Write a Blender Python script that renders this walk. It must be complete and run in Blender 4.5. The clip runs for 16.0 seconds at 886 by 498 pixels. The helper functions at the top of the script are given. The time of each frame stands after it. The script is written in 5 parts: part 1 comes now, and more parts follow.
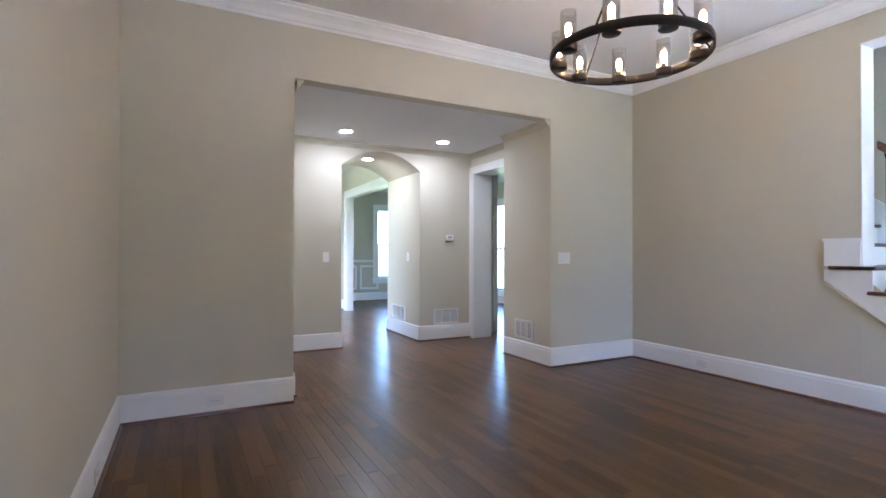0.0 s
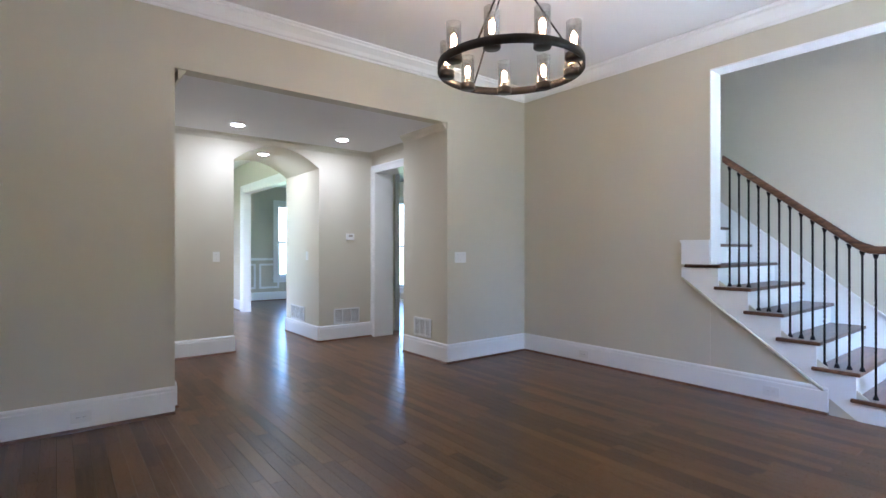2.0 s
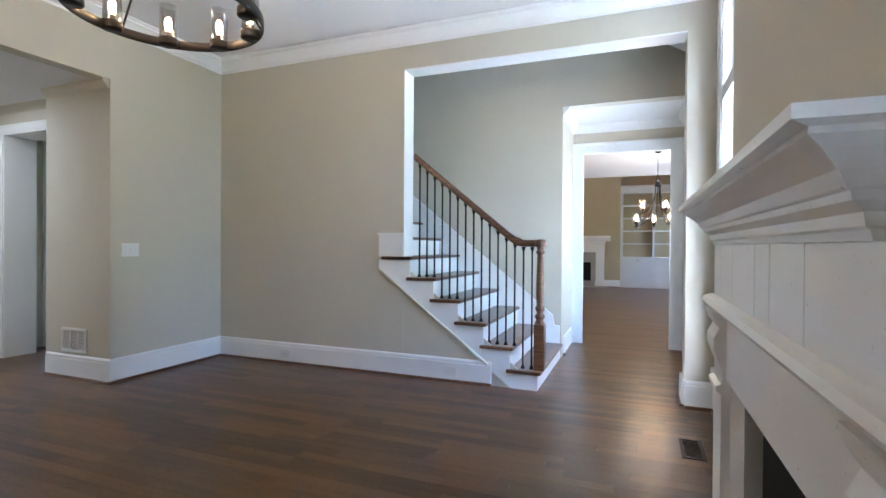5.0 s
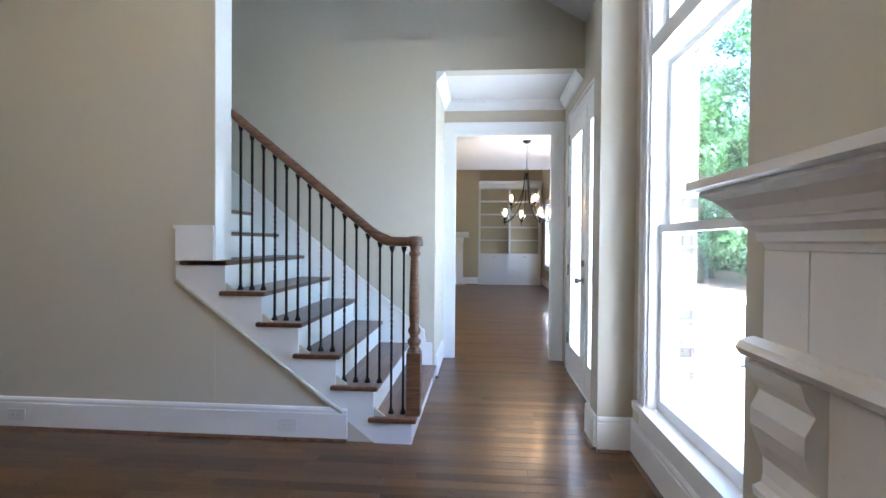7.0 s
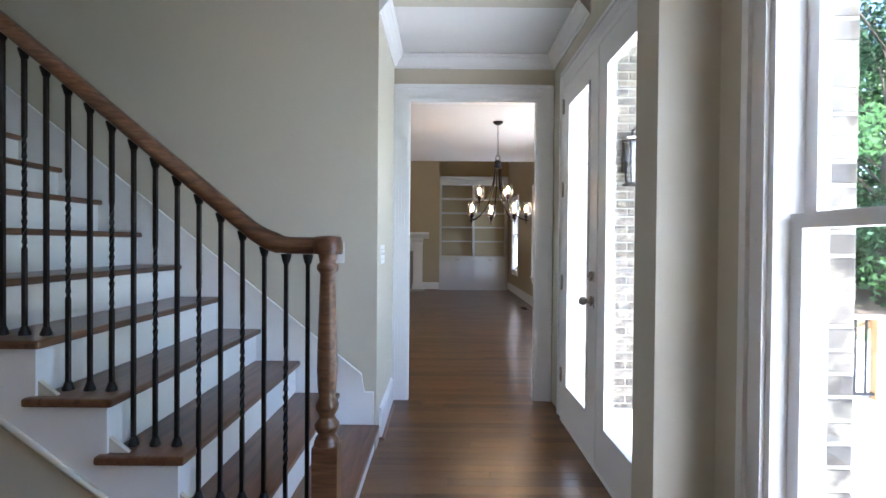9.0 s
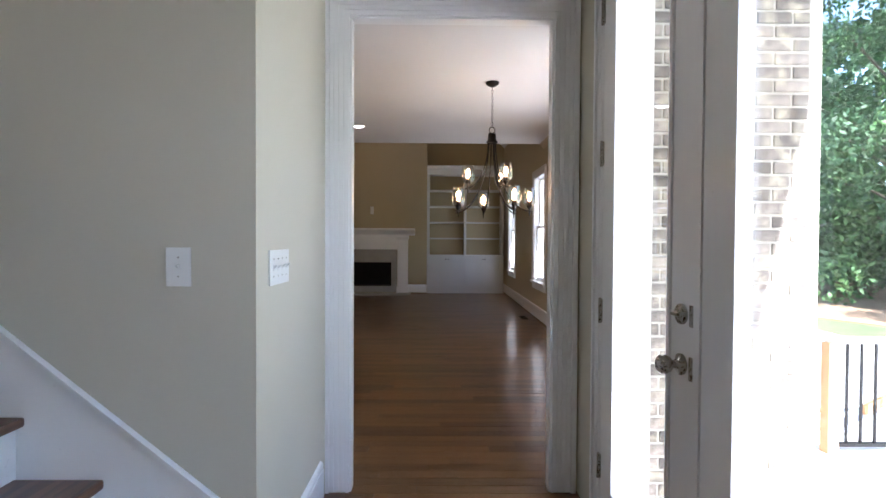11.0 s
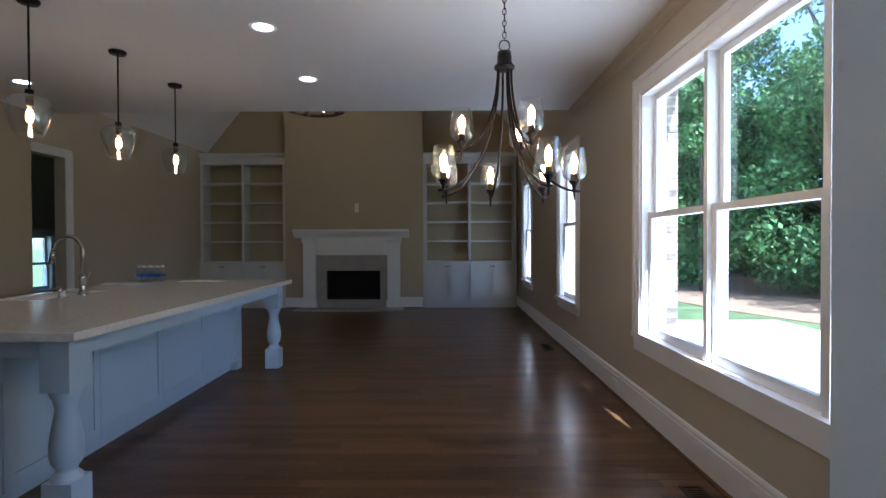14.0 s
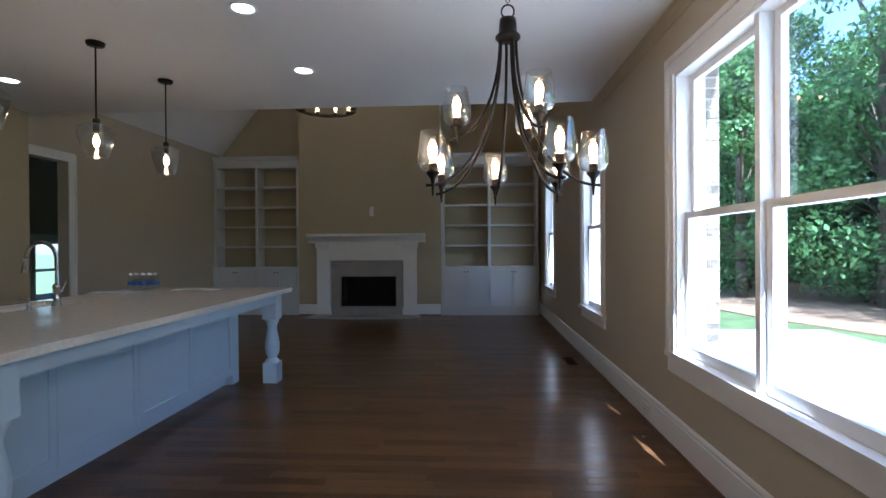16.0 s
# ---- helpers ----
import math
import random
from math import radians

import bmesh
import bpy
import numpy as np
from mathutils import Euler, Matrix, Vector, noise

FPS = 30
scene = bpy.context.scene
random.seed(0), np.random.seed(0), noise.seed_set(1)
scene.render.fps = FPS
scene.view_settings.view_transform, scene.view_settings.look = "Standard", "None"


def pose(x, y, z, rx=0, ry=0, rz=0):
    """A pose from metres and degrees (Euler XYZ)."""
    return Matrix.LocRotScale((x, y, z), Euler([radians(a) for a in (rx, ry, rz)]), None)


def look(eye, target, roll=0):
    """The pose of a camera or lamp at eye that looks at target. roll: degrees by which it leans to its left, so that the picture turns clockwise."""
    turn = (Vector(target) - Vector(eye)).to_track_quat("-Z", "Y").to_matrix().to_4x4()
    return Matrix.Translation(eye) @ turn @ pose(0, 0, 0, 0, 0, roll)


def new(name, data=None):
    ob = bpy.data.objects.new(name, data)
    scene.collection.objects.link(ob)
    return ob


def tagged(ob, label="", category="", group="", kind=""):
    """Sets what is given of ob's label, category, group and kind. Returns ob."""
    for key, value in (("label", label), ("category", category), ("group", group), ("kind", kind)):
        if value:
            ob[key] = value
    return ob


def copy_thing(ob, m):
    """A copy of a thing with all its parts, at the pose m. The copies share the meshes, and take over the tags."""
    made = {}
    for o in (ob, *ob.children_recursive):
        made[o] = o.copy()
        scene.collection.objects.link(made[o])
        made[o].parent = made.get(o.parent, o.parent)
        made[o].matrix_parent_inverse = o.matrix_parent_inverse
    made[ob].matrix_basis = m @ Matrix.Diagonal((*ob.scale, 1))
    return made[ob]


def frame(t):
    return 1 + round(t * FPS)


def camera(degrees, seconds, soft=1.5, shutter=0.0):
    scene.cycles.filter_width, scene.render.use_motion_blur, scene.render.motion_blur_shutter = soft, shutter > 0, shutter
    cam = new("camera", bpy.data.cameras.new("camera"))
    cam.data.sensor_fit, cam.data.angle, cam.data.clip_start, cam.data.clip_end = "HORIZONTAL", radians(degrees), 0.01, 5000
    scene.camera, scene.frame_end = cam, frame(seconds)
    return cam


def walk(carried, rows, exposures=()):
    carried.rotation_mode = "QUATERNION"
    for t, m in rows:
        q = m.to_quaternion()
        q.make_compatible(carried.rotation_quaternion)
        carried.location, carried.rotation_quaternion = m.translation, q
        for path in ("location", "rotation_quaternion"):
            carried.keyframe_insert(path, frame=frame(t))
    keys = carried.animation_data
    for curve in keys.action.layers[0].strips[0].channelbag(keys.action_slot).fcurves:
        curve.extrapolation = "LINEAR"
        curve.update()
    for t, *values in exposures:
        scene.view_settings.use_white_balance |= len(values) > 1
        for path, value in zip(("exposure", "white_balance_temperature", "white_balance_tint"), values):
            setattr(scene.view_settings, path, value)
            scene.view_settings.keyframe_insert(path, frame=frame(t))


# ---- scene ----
cam = camera(83.7, 16.0)
PATH = [
    (0, (0.069, -0.027, 1.229), (-1.703, 0.9, 1.247), 0.1),
    (0.5, (0.119, -0.01, 1.242), (-1.634, 0.952, 1.258), 0.1),
    (1, (0.146, 0.009, 1.257), (-1.567, 1.042, 1.268), 0.1),
    (1.5, (0.167, 0.033, 1.261), (-1.483, 1.164, 1.267), 0.1),
    (2, (0.179, 0.055, 1.269), (-1.397, 1.286, 1.271), 0.0),
    (2.5, (0.199, 0.087, 1.273), (-1.287, 1.426, 1.272), 0.0),
    (3, (0.22, 0.103, 1.267), (-1.158, 1.552, 1.266), 0.1),
    (3.5, (0.233, 0.142, 1.275), (-1.026, 1.695, 1.271), 0.4),
    (4, (0.225, 0.164, 1.264), (-0.888, 1.825, 1.26), 0.4),
    (4.5, (0.224, 0.233, 1.231), (-0.702, 2.005, 1.226), 0.3),
    (5, (0.197, 0.488, 1.239), (-0.532, 2.351, 1.225), 0.4),
    (7.5, (-0.186, 2.007, 1.27), (-0.277, 4.004, 1.243), 0.5),
    (8, (-0.145, 2.361, 1.277), (-0.197, 4.36, 1.253), 0.6),
    (8.5, (-0.189, 2.703, 1.274), (-0.206, 4.703, 1.252), 0.6),
    (11, (-0.006, 4.523, 1.299), (0.016, 6.522, 1.262), 0.3),
    (11.5, (0.035, 4.928, 1.304), (0.053, 6.927, 1.266), 0.0),
    (12, (0.121, 5.282, 1.287), (0.132, 7.282, 1.256), 0.2),
    (12.5, (0.127, 5.658, 1.297), (0.134, 7.658, 1.263), 0.1),
    (13, (0.159, 6.014, 1.301), (0.162, 8.014, 1.266), -0.2),
    (13.5, (0.216, 6.333, 1.304), (0.21, 8.333, 1.274), -0.2),
    (14, (0.199, 6.639, 1.308), (0.185, 8.639, 1.281), -0.2),
    (14.5, (0.252, 6.857, 1.3), (0.233, 8.857, 1.276), -0.3),
    (15, (0.333, 7.008, 1.31), (0.302, 9.008, 1.293), -0.3),
    (15.5, (0.34, 7.053, 1.315), (0.269, 9.052, 1.303), -0.3),
    (16, (0.351, 7.081, 1.315), (0.23, 9.078, 1.305), -0.4),
]
EXPOSURES = [(0, 4.05, 5000, 15), (3, 4.0, 4950, 11), (5, 3.95, 4950, 8), (7.5, 3.58, 5050, 9), (8.7, 3.15, 5200, 10), (10.5, 2.7, 5550, 14), (12.0, 2.6, 5350, 13), (13.5, 2.15, 4850, 10), (16, 2.25, 4700, 7)]
walk(cam, [(t, look(eye, target, roll)) for t, eye, target, roll in PATH], EXPOSURES)

# ---- light ----
world = bpy.data.worlds.new("world")
scene.world = world
world.use_nodes = True
SUN_TO = Vector((0.135, -0.70, 0.63)).normalized()
wn = world.node_tree.nodes
sky = wn.new("ShaderNodeTexSky")
sky.sky_type, sky.sun_disc = "NISHITA", False
sky.sun_elevation = math.asin(SUN_TO.z)
sky.sun_rotation = math.atan2(SUN_TO.x, SUN_TO.y)
sky.air_density, sky.dust_density = 1.0, 1.5
world.node_tree.links.new(sky.outputs[0], wn["Background"].inputs[0])
wn["Background"].inputs[1].default_value = 0.15
sun = new("sun", bpy.data.lights.new("sun", "SUN"))
sun.data.energy, sun.data.angle, sun.data.color = 5.0, radians(0.5), (1.0, 0.95, 0.87)
sun.matrix_world = look(SUN_TO * 60, (0, 0, 0))

# ---- materials ----
def mat(name, color, rough=0.5, metal=0.0, vary=0.06, scale=6.0, bump=0.02, bscale=120.0, spec=0.5, coat=0.0, stretch=None, vary2=None, bdist=0.01):
    m = bpy.data.materials.new(name)
    m.use_nodes = True
    nt = m.node_tree
    b = nt.nodes["Principled BSDF"]
    tc = nt.nodes.new("ShaderNodeTexCoord")
    src = tc.outputs["Object"]
    if stretch:
        mp = nt.nodes.new("ShaderNodeMapping")
        mp.inputs["Scale"].default_value = stretch
        nt.links.new(src, mp.inputs[0])
        src = mp.outputs[0]
    n1 = nt.nodes.new("ShaderNodeTexNoise")
    n1.inputs["Scale"].default_value, n1.inputs["Detail"].default_value = scale, 6
    nt.links.new(src, n1.inputs["Vector"])
    n2 = nt.nodes.new("ShaderNodeTexNoise")
    n2.inputs["Scale"].default_value, n2.inputs["Detail"].default_value = bscale, 3
    nt.links.new(src, n2.inputs["Vector"])
    mr = nt.nodes.new("ShaderNodeMapRange")
    mr.inputs["From Min"].default_value, mr.inputs["From Max"].default_value = 0.25, 0.75
    mr.inputs["To Min"].default_value, mr.inputs["To Max"].default_value = 1 - vary, 1 + vary
    nt.links.new(n1.outputs[0], mr.inputs[0])
    mx = nt.nodes.new("ShaderNodeMix")
    mx.data_type, mx.blend_type = "RGBA", "MULTIPLY"
    mx.inputs[0].default_value = 1.0
    mx.inputs[6].default_value = (*color, 1)
    nt.links.new(mr.outputs[0], mx.inputs[7])
    nt.links.new(mx.outputs[2], b.inputs["Base Color"])
    rr = nt.nodes.new("ShaderNodeMapRange")
    rr.inputs["To Min"].default_value, rr.inputs["To Max"].default_value = max(0.02, rough - 0.06), min(1, rough + 0.06)
    nt.links.new(n2.outputs[0], rr.inputs[0])
    nt.links.new(rr.outputs[0], b.inputs["Roughness"])
    b.inputs["Metallic"].default_value = metal
    b.inputs["Specular IOR Level"].default_value = spec
    b.inputs["Coat Weight"].default_value = coat
    b.inputs["Coat Roughness"].default_value = 0.12
    if bump:
        bp = nt.nodes.new("ShaderNodeBump")
        bp.inputs["Strength"].default_value, bp.inputs["Distance"].default_value = bump * 5, bdist * 0.1
        nt.links.new(n2.outputs[0], bp.inputs["Height"])
        nt.links.new(bp.outputs[0], b.inputs["Normal"])
    return m


def wood(name, dark, light, rough, grain=(3, 40, 40), pieces=False, coat=0.0):
    """Stained timber: long grain, tone that changes from piece to piece."""
    m = mat(name, light, rough, coat=coat, bump=0.0)
    nt = m.node_tree
    b = nt.nodes["Principled BSDF"]
    tc = nt.nodes.new("ShaderNodeTexCoord")
    geo, obi = nt.nodes.new("ShaderNodeNewGeometry"), nt.nodes.new("ShaderNodeObjectInfo")
    add = nt.nodes.new("ShaderNodeMath")
    add.operation = "ADD"
    nt.links.new(geo.outputs["Random Per Island"], add.inputs[0])
    nt.links.new(obi.outputs["Random"], add.inputs[1])
    fr = nt.nodes.new("ShaderNodeMath")
    fr.operation = "FRACT"
    nt.links.new(add.outputs[0], fr.inputs[0])
    off = nt.nodes.new("ShaderNodeCombineXYZ")
    mul = nt.nodes.new("ShaderNodeMath")
    mul.operation = "MULTIPLY"
    mul.inputs[1].default_value = 37.0
    nt.links.new(fr.outputs[0], mul.inputs[0])
    nt.links.new(mul.outputs[0], off.inputs[0])
    nt.links.new(mul.outputs[0], off.inputs[2])
    vadd = nt.nodes.new("ShaderNodeVectorMath")
    nt.links.new(tc.outputs["Object"], vadd.inputs[0])
    nt.links.new(off.outputs[0], vadd.inputs[1])
    mp = nt.nodes.new("ShaderNodeMapping")
    mp.inputs["Scale"].default_value = grain
    nt.links.new(vadd.outputs[0], mp.inputs[0])
    n = nt.nodes.new("ShaderNodeTexNoise")
    n.inputs["Scale"].default_value, n.inputs["Detail"].default_value, n.inputs["Distortion"].default_value = 1.0, (3 if pieces else 8), (0.2 if pieces else 0.6)
    nt.links.new(mp.outputs[0], n.inputs["Vector"])
    big = nt.nodes.new("ShaderNodeTexNoise")
    big.inputs["Scale"].default_value = 1.3
    nt.links.new(tc.outputs["Object"], big.inputs["Vector"])
    tot = nt.nodes.new("ShaderNodeMath")
    tot.operation = "MULTIPLY_ADD"
    tot.inputs[1].default_value = 0.42 if pieces else 0.15
    nt.links.new(fr.outputs[0], tot.inputs[0])
    fine = nt.nodes.new("ShaderNodeMapRange")
    fine.inputs["To Min"].default_value, fine.inputs["To Max"].default_value = (0.28, 0.72) if pieces else (0.0, 1.0)
    nt.links.new(n.outputs[0], fine.inputs[0])
    nt.links.new(fine.outputs[0], tot.inputs[2])
    tot2 = nt.nodes.new("ShaderNodeMath")
    tot2.operation = "MULTIPLY_ADD"
    tot2.inputs[1].default_value = 0.25
    nt.links.new(big.outputs[0], tot2.inputs[0])
    nt.links.new(tot.outputs[0], tot2.inputs[2])
    ramp = nt.nodes.new("ShaderNodeValToRGB")
    ramp.color_ramp.elements[0].position, ramp.color_ramp.elements[1].position = 0.42, 1.25 if pieces else 0.9
    ramp.color_ramp.elements[1].position = min(1.0, ramp.color_ramp.elements[1].position)
    ramp.color_ramp.elements[0].color, ramp.color_ramp.elements[1].color = (*dark, 1), (*light, 1)
    nt.links.new(tot2.outputs[0], ramp.inputs[0])
    for l in list(b.inputs["Base Color"].links):
        nt.links.remove(l)
    nt.links.new(ramp.outputs[0], b.inputs["Base Color"])
    bp = nt.nodes.new("ShaderNodeBump")
    bp.inputs["Strength"].default_value, bp.inputs["Distance"].default_value = (0.02 if pieces else 0.12), 0.001
    nt.links.new(n.outputs[0], bp.inputs["Height"])
    nt.links.new(bp.outputs[0], b.inputs["Normal"])
    return m


def glow(name, color, strength):
    m = bpy.data.materials.new(name)
    m.use_nodes = True
    b = m.node_tree.nodes["Principled BSDF"]
    b.inputs["Base Color"].default_value = (*color, 1)
    b.inputs["Emission Color"].default_value = (*color, 1)
    b.inputs["Emission Strength"].default_value = strength
    return m


def glass(name, tint=(1, 1, 1), rough=0.0, ior=1.45, edge=0.12, most=0.55):
    """A thin pane: mostly clear, with a mirror-like sheen by its angle."""
    m = bpy.data.materials.new(name)
    m.use_nodes = True
    nt = m.node_tree
    nt.nodes.remove(nt.nodes["Principled BSDF"])
    tr, gl, fr, mx, cv = (nt.nodes.new("ShaderNode" + k) for k in ("BsdfTransparent", "BsdfGlossy", "LayerWeight", "MixShader", "MapRange"))
    tr.inputs[0].default_value = (*tint, 1)
    gl.inputs["Roughness"].default_value = rough
    fr.inputs[0].default_value = edge
    cv.inputs["To Min"].default_value, cv.inputs["To Max"].default_value = 0.04 * ior, most
    nt.links.new(fr.outputs["Facing"], cv.inputs[0])
    nt.links.new(cv.outputs[0], mx.inputs[0])
    nt.links.new(tr.outputs[0], mx.inputs[1])
    nt.links.new(gl.outputs[0], mx.inputs[2])
    nt.links.new(mx.outputs[0], nt.nodes["Material Output"].inputs[0])
    return m


WALL = mat("wall_paint", (0.582, 0.545, 0.448), 0.75, vary=0.02, scale=1.2, bump=0.03, bscale=260)
# Same beige as WALL, the den's yellow lamplight and dimness put into the colour.
KWALL = mat("lamp_toned_dim_beige_paint", (0.44, 0.375, 0.245), 0.75, vary=0.02, scale=1.2, bump=0.03, bscale=260)
# Halfway tone: some of that lamplight is put into the beige.
KSIDE = mat("half_lamp_toned_beige_paint", (0.54, 0.48, 0.37), 0.75, vary=0.02, scale=1.2, bump=0.03, bscale=260)
TRIM = mat("white_trim_paint", (0.84, 0.84, 0.84), 0.3, vary=0.02, scale=3, bump=0.008, bscale=60)
CEIL = mat("ceiling_paint", (0.76, 0.75, 0.74), 0.85, vary=0.02, scale=1.5, bump=0.03, bscale=200)
FLOOR = wood("walnut_stained_oak", (0.034, 0.0158, 0.0066), (0.155, 0.078, 0.032), 0.29, grain=(2.2, 45, 20), pieces=True, coat=0.12)
FLOOR.node_tree.nodes["Principled BSDF"].inputs["Specular IOR Level"].default_value = 0.24
GAP = mat("floor_joint", (0.012, 0.007, 0.004), 0.8)
TREAD = wood("stained_oak_tread", (0.05, 0.02, 0.01), (0.19, 0.09, 0.045), 0.3, grain=(30, 2.5, 30), coat=0.2)
RAILW = wood("stained_oak_rail", (0.045, 0.018, 0.009), (0.20, 0.095, 0.045), 0.32, grain=(6, 60, 60), coat=0.2)
IRON = mat("black_iron", (0.012, 0.011, 0.011), 0.45, metal=0.6, vary=0.2, scale=30)
BRONZE = mat("oil_rubbed_bronze", (0.012, 0.0085, 0.007), 0.5, metal=0.4, vary=0.3, scale=18)
NICKEL = mat("satin_nickel", (0.42, 0.39, 0.34), 0.28, metal=1.0, vary=0.05, scale=20)
CHROME = mat("polished_nickel", (0.62, 0.60, 0.56), 0.12, metal=1.0, vary=0.03)
PLATE = mat("white_plastic", (0.78, 0.78, 0.77), 0.35, vary=0.01, bump=0)
QUARTZ = mat("pale_quartz", (0.66, 0.62, 0.56), 0.16, vary=0.10, scale=40, bump=0.004, bscale=90)
MARBLE = mat("white_marble", (0.66, 0.65, 0.64), 0.25, vary=0.09, scale=3.0, bump=0.004)
STONE = mat("grey_limestone", (0.36, 0.34, 0.31), 0.4, vary=0.10, scale=5)
SOOT = mat("black_firebox", (0.008, 0.008, 0.008), 0.9, vary=0.3, scale=8)
ISLAND = mat("pale_grey_cabinet_paint", (0.50, 0.60, 0.70), 0.35, vary=0.02, scale=3, bump=0.006)
SHELFW = mat("cabinet_white_paint", (0.62, 0.63, 0.62), 0.35, vary=0.02, scale=3, bump=0.006)
MORTAR = mat("pale_mortar", (0.40, 0.37, 0.31), 0.95, vary=0.12, scale=20, bump=0.08)
PATIO = mat("pale_concrete", (0.76, 0.75, 0.72), 0.85, vary=0.10, scale=1.5, bump=0.06, bscale=70)
GRASS = mat("lawn_grass", (0.115, 0.165, 0.06), 0.9, vary=0.35, scale=3.0, bump=0.2, bscale=60)
STRAW = mat("pine_straw", (0.30, 0.20, 0.12), 0.95, vary=0.4, scale=4.0, bump=0.2, bscale=80)
BARK = mat("tree_bark", (0.10, 0.075, 0.055), 0.9, vary=0.35, scale=12, bump=0.2, bscale=40)
CEDAR = mat("raw_cedar", (0.42, 0.23, 0.10), 0.7, vary=0.2, scale=10)
PANE = glass("window_glass")
SHADEG = glass("lamp_glass", (0.90, 0.90, 0.89), 0.04, 2.2, 0.35, 0.95)
BULB = glow("warm_filament", (1.0, 0.62, 0.30), 18.0)
BULBSOFT = glow("dimmed_filament", (1.0, 0.62, 0.30), 10.0)
ENVELOPE = glass("amber_bulb_glass", (1.0, 0.86, 0.66), 0.05, 1.6, 0.3, 0.6)
CANHALL = glow("bright_downlight", (1.0, 0.90, 0.80), 22.0)
CANL = glow("downlight", (1.0, 0.90, 0.78), 4.5)
PAPER = mat("white_paper", (0.75, 0.75, 0.74), 0.8, vary=0.04, bump=0)
BLUE = mat("blue_label", (0.03, 0.08, 0.35), 0.5)
PETG = glass("bottle_plastic", (0.92, 0.95, 0.98), 0.05, 1.4)
DARKG = mat("dark_grille", (0.03, 0.025, 0.02), 0.5, metal=0.5)


def tint_by_object(m, amount):
    """Let the tone of pieces differ from one to the next."""
    nt = m.node_tree
    b = nt.nodes["Principled BSDF"]
    src = b.inputs["Base Color"].links[0].from_socket
    obi, geo = nt.nodes.new("ShaderNodeObjectInfo"), nt.nodes.new("ShaderNodeNewGeometry")
    ad, fr = nt.nodes.new("ShaderNodeMath"), nt.nodes.new("ShaderNodeMath")
    ad.operation, fr.operation = "ADD", "FRACT"
    nt.links.new(obi.outputs["Random"], ad.inputs[0])
    nt.links.new(geo.outputs["Random Per Island"], ad.inputs[1])
    nt.links.new(ad.outputs[0], fr.inputs[0])
    mr = nt.nodes.new("ShaderNodeMapRange")
    mr.inputs["To Min"].default_value, mr.inputs["To Max"].default_value = 1 - amount, 1 + amount
    nt.links.new(fr.outputs[0], mr.inputs[0])
    mx = nt.nodes.new("ShaderNodeMix")
    mx.data_type, mx.blend_type = "RGBA", "MULTIPLY"
    mx.inputs[0].default_value = 1
    nt.links.new(src, mx.inputs[6])
    nt.links.new(mr.outputs[0], mx.inputs[7])
    nt.links.new(mx.outputs[2], b.inputs["Base Color"])
    return m


def smear(m, color, amount, scale):
    """Patches of a second colour, such as mortar smeared over brick."""
    nt = m.node_tree
    b = nt.nodes["Principled BSDF"]
    src = b.inputs["Base Color"].links[0].from_socket
    geo, n, mr, mx = (nt.nodes.new("ShaderNode" + k) for k in ("NewGeometry", "TexNoise", "MapRange", "Mix"))
    n.inputs["Scale"].default_value, n.inputs["Detail"].default_value = scale, 7
    nt.links.new(geo.outputs["Position"], n.inputs["Vector"])
    mr.inputs["From Min"].default_value, mr.inputs["From Max"].default_value = 0.50, 0.66
    mr.inputs["To Max"].default_value = amount
    nt.links.new(n.outputs[0], mr.inputs[0])
    mx.data_type = "RGBA"
    nt.links.new(mr.outputs[0], mx.inputs[0])
    nt.links.new(src, mx.inputs[6])
    mx.inputs[7].default_value = (*color, 1)
    nt.links.new(mx.outputs[2], b.inputs["Base Color"])
    return m


def translucent(m, share):
    """Let part of the light through a leaf."""
    nt = m.node_tree
    b = nt.nodes["Principled BSDF"]
    tl, mx = nt.nodes.new("ShaderNodeBsdfTranslucent"), nt.nodes.new("ShaderNodeMixShader")
    nt.links.new(b.inputs["Base Color"].links[0].from_socket, tl.inputs[0])
    mx.inputs[0].default_value = share
    nt.links.new(b.outputs[0], mx.inputs[1])
    nt.links.new(tl.outputs[0], mx.inputs[2])
    nt.links.new(mx.outputs[0], nt.nodes["Material Output"].inputs[0])
    return m


BRICK = smear(tint_by_object(mat("mottled_brick", (0.17, 0.145, 0.12), 0.95, vary=0.5, scale=22, bump=0.3, bscale=45), 0.45), (0.50, 0.44, 0.32), 0.6, 12)
LEAF = translucent(tint_by_object(mat("green_leaf", (0.12, 0.23, 0.08), 0.5, vary=0.2, scale=2, bump=0), 0.55), 0.4)
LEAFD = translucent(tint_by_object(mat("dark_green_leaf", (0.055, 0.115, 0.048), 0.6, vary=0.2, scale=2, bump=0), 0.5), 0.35)


